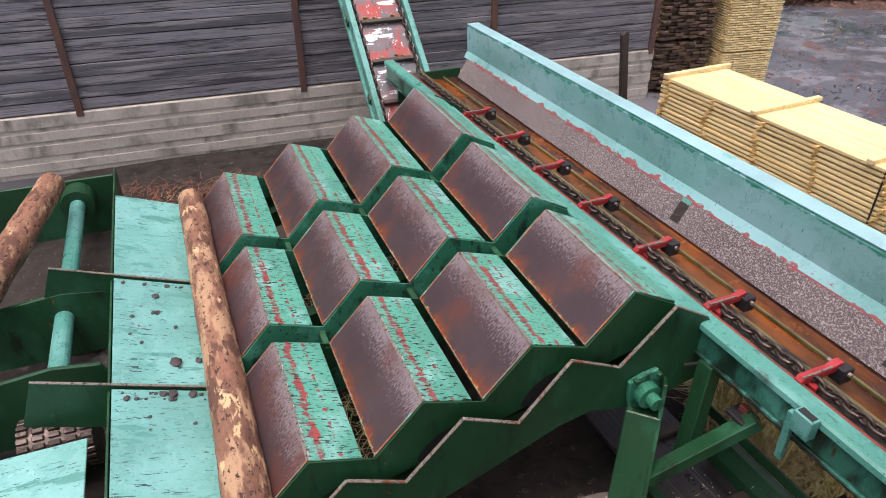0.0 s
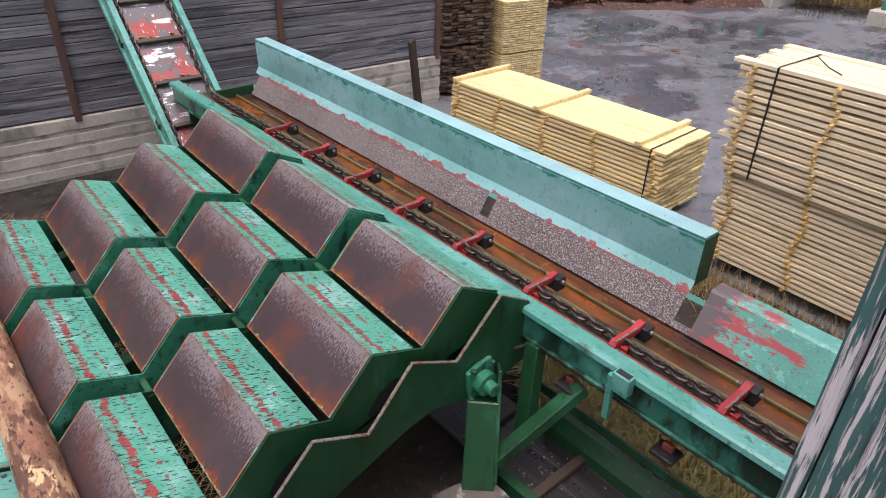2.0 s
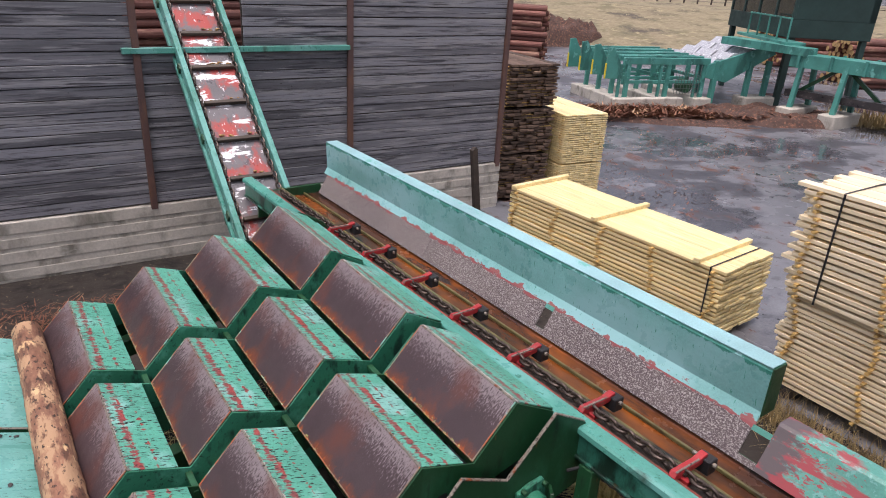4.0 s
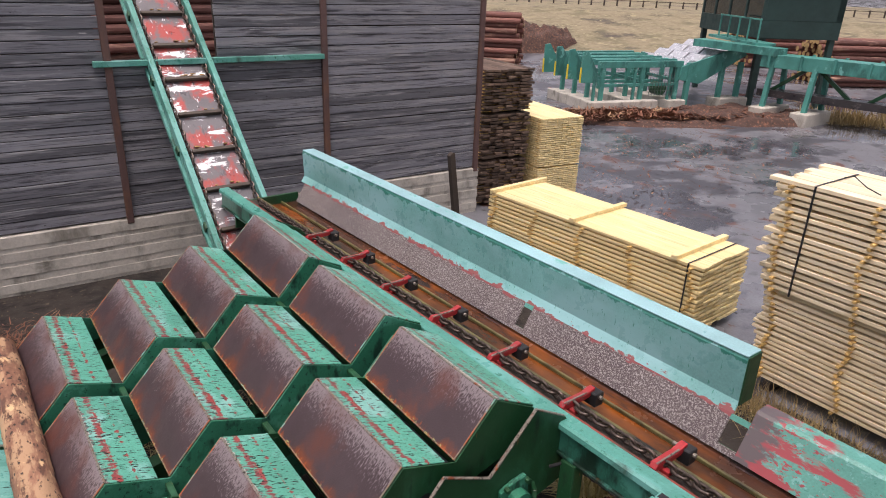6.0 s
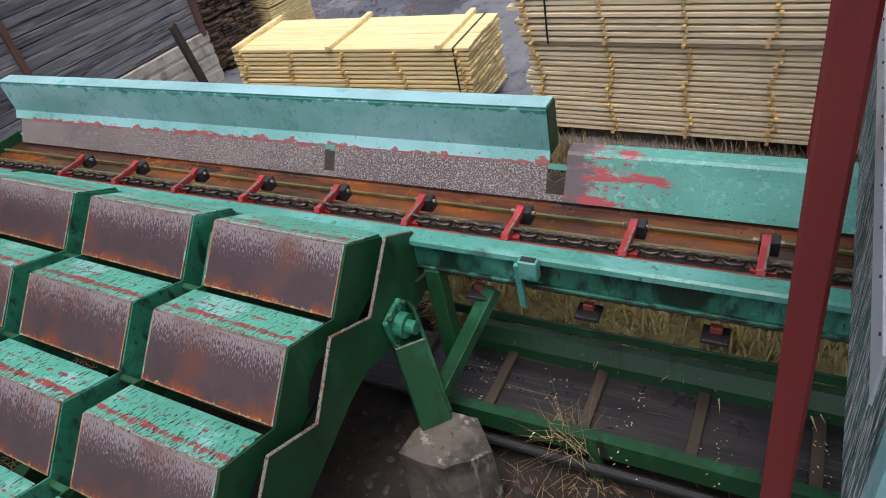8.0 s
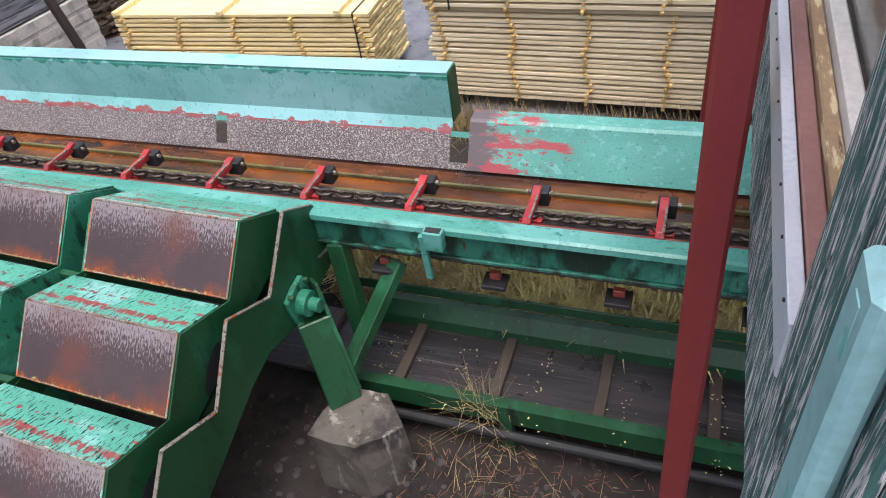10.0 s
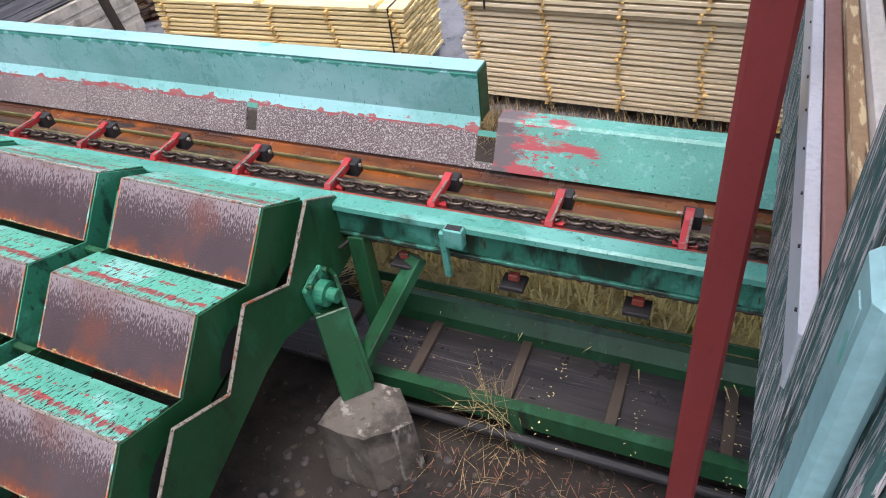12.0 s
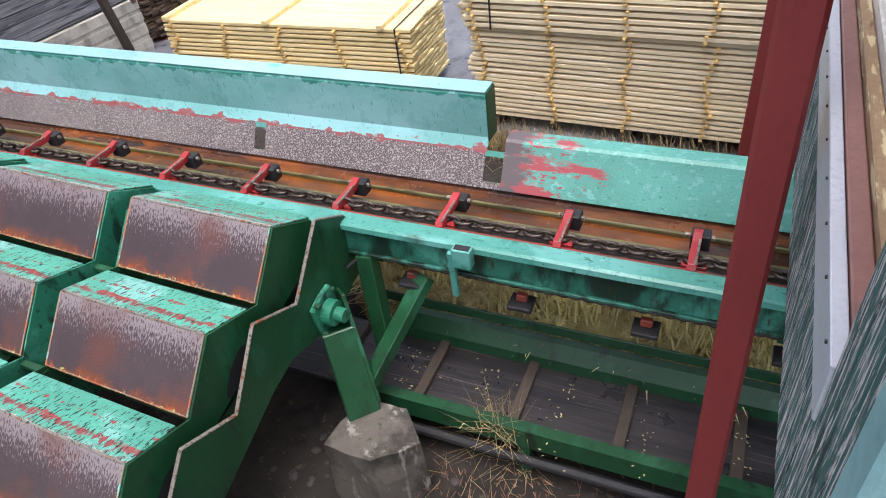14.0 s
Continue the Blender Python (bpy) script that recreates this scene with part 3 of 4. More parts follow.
for i in range(5):
    own.faces.new((v0[i], v0[(i + 1) % 5], v1[(i + 1) % 5], v1[i]))
bmesh.ops.subdivide_edges(own, edges=list(own.edges), cuts=5, use_grid_fill=True)
for v in own.verts:
    v.co += Vector((1, 0.7, 0.3)) * 0.03 * noise.noise(v.co * 5)
part("block", own, OLDCONC, footing)

# ---- chain conveyor ----
conv = thing("chain_conveyor", (0, 0, 0), "mint green log chain conveyor with red lugs and side guard", "conveyor")
CY0, CY1 = -9.0, 5.42
part("near_rail", prism([(-0.475, 1.945), (-0.47, 1.985), (-0.45, 2.0), (-0.325, 2.0), (-0.31, 1.985), (-0.325, 1.975), (-0.44, 1.965), (-0.46, 1.945)], CY0, 5.9, bevel=0), MINT, conv, "mint painted steel rail flange")
# web and lip take the colour with the shade painted in
part("rail_web", box((-0.44, CY0, 1.735), (-0.425, 5.9, 1.962), 0.002), SHADEDWEB, conv, "stained green rail web with shade in its colour")
part("rail_lip", box((-0.46, CY0, 1.705), (-0.395, 5.9, 1.73), 0.004), SHADEDWEB, conv)
part("rail_rub_strip", box((-0.31, CY0, 1.91), (-0.235, 5.4, 1.945), 0.006), RUBSTRIP, conv, "rusty red rub strip")
part("pan", prism([(-0.30, 1.745), (-0.30, 1.765), (0.5, 1.765), (0.56, 1.78), (0.56, 1.745)], CY0, CY1, bevel=0), PAN, conv, "wet rusty steel conveyor pan")
part("guide_strip", box((-0.075, CY0, 1.766), (-0.045, CY1, 1.935), 0.004), GUIDE, conv, "oily olive chain guide strip")
part("guide_strip", box((-0.03, CY0, 1.766), (-0.015, CY1, 1.88), 0.004), CHAIN, conv)
part("guide_strip", box((0.30, CY0, 1.766), (0.325, CY1, 1.80), 0.004), GUIDE, conv)
part("chain_bed", box((-0.235, CY0, 1.766), (-0.077, CY1, 1.895), 0.003), CHAIN, conv, "dark steel chain bed")
part("end_plate", box((-0.43, 5.42, 1.5), (0.6, 5.46, 1.9), 0.004), GREEN, conv)
for y in (-8.2, -6.2, -4.2, -0.2, 1.8, 3.8):
    part("cross_tie", box((-0.42, y - 0.04, 1.62), (0.6, y + 0.04, 1.74), 0.006), GREEN, conv)
part("far_rail", box((0.57, CY0, 1.62), (0.62, CY1, 1.79), 0.006), GREEN, conv)
# slide plates with slots between them


def slide(y0, y1, z0=1.80, z1=2.06):
    return prism([(0.50 + 0.62 * (z0 - 1.80), z0), (0.50 + 0.62 * (z1 - 1.80), z1), (0.515 + 0.62 * (z1 - 1.80), z1 - 0.008), (0.515 + 0.62 * (z0 - 1.80), z0 - 0.008)], y0, y1, bevel=0)


for y1, y0 in ((5.3, 2.45), (2.445, 0.42), (0.3, -1.87)):
    part("slide_plate", slide(y0, y1), PLATE, conv, "worn grey slide plate")
for y0, y1 in ((0.3, 0.42), (-2.03, -1.87)):
    part("slide_plate_link", slide(y0, y1, 1.80, 1.845), PLATE, conv)
    part("slide_plate_link", prism([(0.64, 2.02), (0.661, 2.06), (0.676, 2.052), (0.655, 2.012)], y0, y1, bevel=0), MINT, conv)
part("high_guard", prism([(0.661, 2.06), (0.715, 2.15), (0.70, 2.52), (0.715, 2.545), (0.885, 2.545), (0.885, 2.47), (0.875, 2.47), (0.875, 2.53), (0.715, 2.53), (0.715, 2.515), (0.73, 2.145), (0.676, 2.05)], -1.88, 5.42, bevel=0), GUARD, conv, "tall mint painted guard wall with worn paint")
part("guard_flange", box((0.70, -1.88, 2.546), (0.89, 5.42, 2.556), 0.003), CYAN, conv, "pale cyan top flange of the guard")
part("guard_end_plate", box((0.70, -1.893, 2.12), (0.885, -1.88, 2.545), 0.003), GREEN, conv)
part("low_guard", prism([(0.50, 1.80), (0.661, 2.06), (0.70, 2.135), (0.725, 2.155), (0.86, 2.155), (0.86, 2.05), (0.85, 2.05), (0.85, 2.14), (0.735, 2.14), (0.715, 2.13), (0.676, 2.05), (0.515, 1.79)], CY0, -2.03, bevel=0), GUARDLOW, conv, "low mint guard with worn red paint")
for y in (-8, -5.5, -3.2, -1.0, 1.2, 3.4, 5.2):
    part("guard_strut", beam((0.79, y, 2.1), (0.66, y, 1.2), 0.06, 0.06), MINT, conv)
for y in (-7.2, -4.9, 2.4, 5.0):
    for x in (-0.36, 0.58):
        part("leg", box((x - 0.06, y - 0.06, -0.06), (x + 0.06, y + 0.06, 1.72), 0.008), GREEN, conv)
br = part("bracket", box((-0.56, -2.19, 1.86), (-0.478, -2.05, 2.02), 0.006), MINT, conv, "square mint socket bracket")
# solid black block stands for the shaded hollow of the socket
part("socket_hole", box((-0.546, -2.176, 2.0), (-0.492, -2.064, 2.022), 0), RUBBER, br, "black block for the shade in the socket")
part("bracket_arm", beam((-0.54, -2.04, 1.98), (-0.50, -2.03, 1.54), 0.04, 0.05), MINT, br)

# lugs
for i in range(15):
    y = 3.45 - 0.88 * i
    lug = part("lug", prism([(-0.27, 1.955), (-0.24, 1.99), (0.0, 1.985), (0.08, 2.01), (0.115, 2.01), (0.10, 1.965), (0.04, 1.94), (-0.25, 1.925)], y - 0.03, y + 0.03, bevel=0.004), RED, conv, "red steel lug arm")
    part("pad", box((0.06, y - 0.085, 1.86), (0.165, y + 0.045, 1.985), 0.008), RUBBER, lug, "black pad block")
    part("foot", box((-0.19, y - 0.09, 1.88), (-0.14, y + 0.07, 1.93), 0.004), RED, lug)
    part("wear_strip", box((-0.25, y - 0.028, 1.991), (0.02, y - 0.012, 2.0), 0.002), EDGE, lug, "worn bare edge")
    part("bolt", rod((0.11, y - 0.11, 1.95), (0.11, y + 0.085, 1.95), 0.018, n=6), EDGE, lug, "steel bolt")
    ret = part("return_pad", box((-0.47, y + 0.13, 1.46), (-0.31, y + 0.31, 1.50), 0.006), RUBBER, conv, "dark pad on the return chain")
    part("return_lug", box((-0.40, y + 0.18, 1.501), (-0.35, y + 0.26, 1.56), 0.006), RUBSTRIP, ret)


def chain_mesh(x, z, y0, y1, pitch=0.09):
    """Welded link chain: upright and flat oval links by turns."""
    bm = bmesh.new()
    n = int((y1 - y0) / pitch)
    for i in range(n):
        y = y0 + i * pitch
        ring = []
        for k in range(8):
            a = 2 * math.pi * k / 8
            cy, cr = 0.066 * math.cos(a), 0.036 * math.sin(a)
            sec = []
            for j in range(5):
                b = 2 * math.pi * j / 5
                o = 0.015 * math.cos(b)
                q = 0.015 * math.sin(b)
                py, pr = cy + o * math.cos(a), cr + o * math.sin(a)
                sec.append(bm.verts.new((x + q, y + py, z + pr) if i % 2 else (x + pr, y + py, z + q)))
            ring.append(sec)
        for k in range(8):
            for j in range(5):
                bm.faces.new((ring[k][j], ring[(k + 1) % 8][j], ring[(k + 1) % 8][(j + 1) % 5], ring[k][(j + 1) % 5]))
    return bm


part("chain", chain_mesh(-0.15, 1.95, CY0, 5.3), CHAIN, conv, "oily welded link chain", smooth=True)
part("return_chain", chain_mesh(-0.36, 1.64, CY0, 5.3), CHAIN, conv, "oily return chain", smooth=True)
part("return_rail", beam((-0.36, CY0, 1.70), (-0.36, 5.3, 1.70), 0.04, 0.03), TEAL, conv)

# the conveyor runs at a slight angle to the feeder
conv.matrix_basis = Matrix.Translation((0, -1.9, 0)) @ Matrix.Rotation(radians(1.75), 4, "Z") @ Matrix.Translation((0, 1.9, 0)) @ conv.matrix_basis

# ---- low waste conveyor beneath ----
waste = thing("waste_conveyor", (-0.3, -2.75, 0), "low green waste conveyor with dark bed and steel slats", "conveyor")
part("bed", box((-0.70, -9, 0.38), (0.04, 6.3, 0.42), 0), BELT, waste, "dark scuffed conveyor bed with sawdust")
part("outer_rail", prism([(-0.80, 0.36), (-0.80, 0.56), (-0.705, 0.56), (-0.705, 0.545), (-0.785, 0.545), (-0.785, 0.36)], -9, -1.3, bevel=0), GREEN, waste)
part("inner_rail", prism([(-0.03, 0.42), (-0.03, 0.54), (0.055, 0.66), (0.13, 0.66), (0.13, 0.64), (0.065, 0.64), (-0.015, 0.53), (-0.015, 0.42)], -9, -1.2, bevel=0), GREEN, waste)
part("side_strip", beam((0.015, -9, 0.86), (0.015, -1.0, 0.86), 0.02, 0.1), GREEN, waste)
for i in range(14):
    y = 0.83 - 0.825 * i
    part("slat", box((-0.69, y - 0.045, 0.42), (-0.02, y + 0.045, 0.475), 0.006), SLAT, waste, "brown steel slat")
for y in (-2.6, -4.6, -6.6):
    part("leg", box((-0.79, y - 0.05, -0.06), (-0.71, y + 0.05, 0.38), 0.006), GREEN, waste)
    part("leg", box((-0.02, y - 0.05, -0.06), (0.06, y + 0.05, 0.38), 0.006), GREEN, waste)
part("return_pipe", rod((-0.80, -9, 0.2), (-0.80, -1.2, 0.2), 0.045), RUBBER, waste)
waste.matrix_basis = Matrix.Translation((0, -2.75, 0)) @ Matrix.Rotation(radians(2.0), 4, "Z") @ Matrix.Translation((0, 2.75, 0)) @ waste.matrix_basis

# ---- incline conveyor through the wall opening ----
inc = thing("incline_conveyor", (-0.45, 6.5, 0), "mint incline conveyor with red-worn bed plates and cross flights", "conveyor")
A, B = Vector((-0.50, 4.9, 0.80)), Vector((-0.50, 11.4, 6.58))
dv = (B - A).normalized()
sv = Vector((1, 0, 0))
uv = sv.cross(dv).normalized()
IM = Matrix((sv, dv, uv)).transposed().to_4x4()
IM.translation = A
L = (B - A).length
for sx in (-1, 1):
    part("side_rail", box((sx * 0.47 - 0.045, 0, -0.02), (sx * 0.47 + 0.045, L, 0.14), 0.006, m=IM), MINT, inc, "mint side rail")
    part("lower_rail", box((sx * 0.52 - 0.025, 0, -0.15), (sx * 0.52 + 0.025, L, -0.07), 0.006, m=IM), MINT, inc)
    ch = chain_mesh(0, 0, 0, L - 0.2, 0.11)
    ch.transform(IM @ Matrix.Translation((sx * 0.375, 0.1, 0.05)))
    part("drag_chain", ch, CHAIN, inc, "oily drag chain")
    for k in range(5):
        part("gusset", box((sx * 0.52 - 0.02, 1.0 + 1.4 * k, -0.2), (sx * 0.52 + 0.02, 1.12 + 1.4 * k, 0.05), 0.004, m=IM), GREEN, inc)
n = int(L / 0.72)
for k in range(n):
    y = 0.2 + k * 0.72
    part("bed_plate", box((-0.37, -0.36, 0.0), (0.37, 0.35, 0.02), 0.003), INCBED, inc, "scuffed steel bed plate with red and white wear", m=IM @ Matrix.Translation((0, y + 0.36, 0)))
    part("flight", box((-0.34, y - 0.03, 0.022), (0.34, y + 0.03, 0.10), 0.006, m=IM), SLAT, inc, "dark cross flight")
part("support_leg", beam((-0.2, 7.4, -0.1), (-0.2, 7.4, 2.75), 0.09, 0.09), GREEN, inc)

# ---- lumber packs ----


def pack(name, x0, y0, z0, width, length, layers, per, bt, gap, mat, label, seed, ragged=0.02, sticks=5, drift=0.0, m=None, stick_out=0.05, group="lumber packs in the yard"):
    """Layers of boards that run along y, parted by cross stickers; m turns the pack about its base corner."""
    rnd = random.Random(seed)
    base = thing(name, (0, 0, 0), label, "lumber pack", group)
    base.matrix_basis = (m or Matrix()) @ Matrix.Translation((x0, y0, z0))
    bw = width / per
    mesh_b = mesh_of(box((0.003, 0, 0), (bw - 0.003, length, bt), 0.003), "board", mat)
    mesh_s = mesh_of(box((-stick_out, -0.022, 0), (width + 0.03, 0.022, gap), 0.002), "sticker", STICK)
    pos = [length * (0.035 + 0.93 * k / (sticks - 1)) for k in range(sticks)]
    for j in range(layers):
        z = j * (bt + gap)
        for i in range(per):
            ob = new("board", mesh_b)
            ob.parent = base
            ob.location = (i * bw, rnd.uniform(-ragged, ragged), z + gap + rnd.uniform(-.002, .002))
            ob.rotation_euler = (rnd.uniform(-.0015, .0015), 0, rnd.uniform(-.002, .002))
        for k, p in enumerate(pos):
            ob = new("sticker", mesh_s)
            ob.parent = base
            ob.location = (rnd.uniform(-.035, .03), p + drift * math.sin(j * 0.55 + k) + rnd.uniform(-.03, .03), z)
            ob.rotation_euler = (0, 0, rnd.uniform(-.05, .05))
    return base, layers * (bt + gap)


AM = Matrix.Translation((4.83, 1.10, 0)) @ Matrix.Rotation(radians(4), 4, "Z")
p1, h1 = pack("lumber_pack", 0, 0, 0.04, 1.42, 4.62, 15, 7, 0.047, 0.03, PINE, "stickered pack of fresh yellow pine boards", 1, 0.02, 5, 0.05, AM)
for y in (0.47, 2.5, 4.5):
    part("top_batten", box((-0.05, y - 0.05, 0.04 + h1 + 0.003), (1.5, y + 0.05, 0.04 + h1 + 0.075), 0.006, m=AM), PINE, p1, "pine batten on top")
part("strap", box((-0.014, 0.22, 0.1), (-0.009, 0.245, h1 + 0.05), 0, m=AM), STRAP, p1)
part("strap", box((-0.01, 0.22, h1 + 0.052), (1.42, 0.245, h1 + 0.056), 0, m=AM), STRAP, p1)
for y in (0.3, 2.2, 4.3):
    part("bearer", box((0.02, y - 0.05, -0.06), (1.4, y + 0.05, 0.04), 0.006, m=AM), STICK, p1)
p2, h2 = pack("lumber_pack", 4.57, -5.4, 0.1, 1.2, 5.43, 18, 7, 0.045, 0.029, PINE2, "stickered pack of pale boards at the bottom of a stack", 2, 0.05, 6, 0.035)
for y in (-5.2, -3.7, -2.2, -0.3):
    part("bearer", box((4.59, y - 0.05, -0.06), (5.75, y + 0.05, 0.1), 0.006), DARKWOOD, p2)
p3, h3 = pack("lumber_pack", 4.50, -5.35, 0.1 + h2 + 0.0, 1.25, 5.46, 18, 7, 0.05, 0.032, PINE2, "ragged-ended pack of pale boards on top of a stack", 3, 0.13, 6, 0.03)
part("strap", box((4.488, -0.36, 0.1 + h2), (4.494, -0.335, 0.1 + h2 + h3), 0), STRAP, p3)
part("strap", box((4.49, -0.36, 0.104 + h2 + h3), (5.75, -0.335, 0.108 + h2 + h3), 0), STRAP, p3)
zt = 0.112 + h2 + h3
part("strap_tail", sweep([(5.2, -0.35, zt), (5.1, -0.5, zt + 0.07), (4.9, -0.75, zt + 0.02), (4.8, -0.95, zt)], 0.008, n=5), STRAP, p3)
TM = Matrix.Translation((7.6, 7.55, 0)) @ Matrix.Rotation(radians(-8), 4, "Z")
p4, h4 = pack("lumber_pack", 0, 0, 0.0, 1.25, 3.6, 15, 8, 0.033, 0.018, PINE, "lower pack of tightly stacked yellow boards", 5, 0.012, 5, 0.0, TM, 0.0)
p5, h5 = pack("lumber_pack", 0, 0, h4 + 0.03, 1.25, 3.6, 23, 8, 0.034, 0.018, PINE, "upper pack of tightly stacked yellow boards", 6, 0.015, 5, 0.0, TM, 0.0)
DM = Matrix.Translation((6.08, 7.95, 0)) @ Matrix.Rotation(radians(-6), 4, "Z")
zz = 0.0
for k, n in enumerate((14, 14, 13)):
    dp, dh = pack("lumber_pack", 0.03 * k, 0, zz, 1.3, 3.5, n, 7, 0.05, 0.024, OLDPACK, "dark weathered lumber pack beside the plank wall", 20 + k, 0.09, 4, 0.0, DM, 0.04)
    zz += dh + 0.06

# ---- leaning timber post by the wall ----
tp = thing("timber_post", (4.03, 6.0, 0), "dark timber stake leaning beside a lumber pack", "post")
part("stake", prism([(-0.07, -0.06), (0.07, -0.06), (0.065, 1.99), (0.02, 2.02), (-0.06, 1.97)], -0.05, 0.05, bevel=0.008), DARKWOOD, tp, m=Matrix.Translation((4.03, 6.0, 0)) @ Matrix.Rotation(radians(-8), 4, "Y"))

# ---- logs ----


def log(name, a, b, r0, r1, label, seed):
    a, b = Vector(a), Vector(b)
    ob = thing(name, a, label, "log", "logs on the feeder")
    bm = bmesh.new()
    n, k = 110, 28
    d = (b - a).normalized()
    s = d.cross(Vector((0, 0, 1))).normalized()
    u = s.cross(d)
    rings = []
    for i in range(n + 1):
        t = i / n
        c = a.lerp(b, t) + s * 0.02 * math.sin(3 * t + seed)
        ring = []
        for j in range(k):
            w = 2 * math.pi * j / k
            r = (r0 + (r1 - r0) * t) * (1 + 0.07 * noise.noise((math.cos(w) * 1.5, math.sin(w) * 1.5, t * 9 + seed)) + 0.06 * noise.noise((math.cos(w) * 5, math.sin(w) * 5, t * 40 + seed)))
            ring.append(bm.verts.new(c + s * r * math.cos(w) + u * r * math.sin(w)))
        rings.append(ring)
    for i in range(n):
        for j in range(k):
            bm.faces.new((rings[i][j], rings[i][(j + 1) % k], rings[i + 1][(j + 1) % k], rings[i + 1][j]))
    part("bark", bm, BARK, ob, smooth=True)
    for ring_c, dd, r in ((a, -d, r0), (b, d, r1)):
        e = bmesh.new()
        bmesh.ops.create_circle(e, cap_ends=True, segments=20, radius=r * 1.0)
        e.transform(Matrix.Translation(ring_c + s * 0.02 * math.sin((3 if dd == d else 0) + seed)) @ dd.to_track_quat("Z", "Y").to_matrix().to_4x4())
        part("cut_end", e, LOGEND, ob, "pale cut end")
    return ob


log("log", (-3.85, -1.7, 1.36), (-3.83, 3.55, 1.36), 0.16, 0.14, "partly debarked reddish brown log against the lowest step", 1.0)
log("log", (-6.15, -0.9, 1.6), (-5.3, 4.05, 1.6), 0.17, 0.14, "reddish brown log with torn bark on the infeed", 5.0)

# ---- infeed deck ----
deck = thing("infeed_deck", (-4.3, 1, 0), "mint painted infeed deck with drag shaft and sprocket", "log deck")
DM2 = Matrix.Translation((-3.92, 0, 1.222)) @ Matrix.Rotation(radians(21), 4, "Y")   # the deck falls towards the feeder; local x along the slope
for k, (y0, y1) in enumerate(((-2.2, 0.33), (0.39, 1.91), (1.97, 3.7))):
    part("deck_plate", box((-0.76, y0, -0.012), (0.0, y1, 0.0), 0.003, m=DM2), MINTPLATE, deck, "mint painted deck plate with mud clods")
for y in (0.36, 1.94):
    part("divider_bar", box((-1.3, y - 0.008, -0.4), (0.2, y + 0.008, 0.012), 0.003, m=DM2), GREEN, deck)
    part("bar_edge", box((-1.3, y - 0.012, 0.013), (0.2, y + 0.012, 0.025), 0.003, m=DM2), EDGE, deck)
part("back_plate", box((-7.2, 4.6, 0.2), (-4.7, 4.64, 1.36), 0.006), GREEN, deck)
part("trough_bottom", box((-7.2, -3, 0.55), (-4.62, 4.6, 0.6), 0.004), SOIL, deck, "muddy trough bottom")
part("inner_wall", box((-4.67, -3, 0.6), (-4.65, 4.6, 1.46), 0.004), GREEN, deck)
part("drive_shaft", rod((-5.14, 0.9, 1.15), (-5.14, 4.6, 1.15), 0.085, n=18), MINT, deck, "mint drive shaft")
hub = part("shaft_bearing", rod((-5.14, 4.3, 1.15), (-5.14, 4.58, 1.15), 0.19, n=20), GREEN, deck)
for y in (1.95, 0.85):
    part("curved_arm", prism([(-6.2, 0.7), (-6.2, 1.2), (-5.7, 1.36), (-5.1, 1.42), (-4.75, 1.36), (-4.66, 1.1), (-4.8, 0.7)], y - 0.02, y + 0.02, bevel=0.004), GREEN, deck, "curved green transfer arm")
sprk = part("sprocket", rod((-5.38, 0.5, 0.95), (-4.86, 0.5, 0.95), 0.22, n=24), CHAIN, deck, "toothed feed roller")
for i in range(24):
    a = 2 * math.pi * i / 24
    for j in range(5):
        c = Vector((-5.34 + j * 0.11, 0.5 + 0.225 * math.cos(a), 0.95 + 0.225 * math.sin(a)))
        part("tooth", box((-0.04, -0.02, -0.015), (0.04, 0.02, 0.02), 0.005), CHAIN, sprk, m=Matrix.Translation(c) @ Matrix.Rotation(a - math.pi / 2, 4, "X"))
part("cover_plate", box((-5.6, -2.0, 1.2), (-4.86, 0.18, 1.22), 0.005), MINTPLATE, deck, "mint cover plate")

# ---- operator cabin edge beside the camera ----
post = thing("red_post", (-2.39, -3.9, 0), "dark red painted square steel post", "post", "red cabin posts")
part("shaft", box((-0.045, -0.043, -3.25), (0.045, 0.043, 3.0), 0.01), REDPOLE, post, m=Matrix.Translation((-2.385, -3.853, 3.2)) @ Matrix.Rotation(radians(-1.0), 4, "X"))
part("base_plate", box((-2.5, -4.02, -0.06), (-2.27, -3.79, -0.03), 0.005), REDPOLE, post)
post2 = thing("red_post", (2.0, -3.76, 0), "slim dark red painted steel post", "post", "red cabin posts")
part("shaft", box((1.94, -3.82, -0.06), (2.06, -3.70, 6.2), 0.012), REDPOLE, post2)
part("base_plate", box((1.88, -3.88, -0.06), (2.12, -3.64, -0.03), 0.005), REDPOLE, post2)
cab = thing("cabin_wall", (-2.0, -4.0, 4.0), "weathered green-stained board wall with an open window", "cabin wall", kind="structure")
rr = random.Random(8)
x = -3.16
while x < 0.0:
    w = rr.uniform(0.07, 0.1)
    part("board", box((x, -3.965, 4.02 + rr.uniform(-.008, .008)), (x + w - 0.003, -3.945, 4.46), 0.003), CABBOARD, cab, "weathered green-stained board")
    x += w
part("wall_core", box((-3.16, -4.06, 4.04), (0.0, -3.967, 4.45), 0), CABBOARD, cab)
part("flashing", box((-3.165, -3.944, 4.365), (0.0, -3.932, 4.465), 0.003), SHEET, cab, "galvanised sheet window flashing")
part("flashing_lip", box((-3.165, -3.952, 4.466), (0.0, -3.93, 4.474), 0.002), SHEET, cab)
for k in range(22):
    part("rivet", rod((-3.1 + 0.13 * k, -3.9325, 4.45), (-3.1 + 0.13 * k, -3.929, 4.45), 0.003, n=6), RUBBER, cab)
part("window_ledge", box((-3.165, -3.985, 4.462), (0.0, -3.954, 4.48), 0.003), WINBROWN, cab, "brown window ledge")
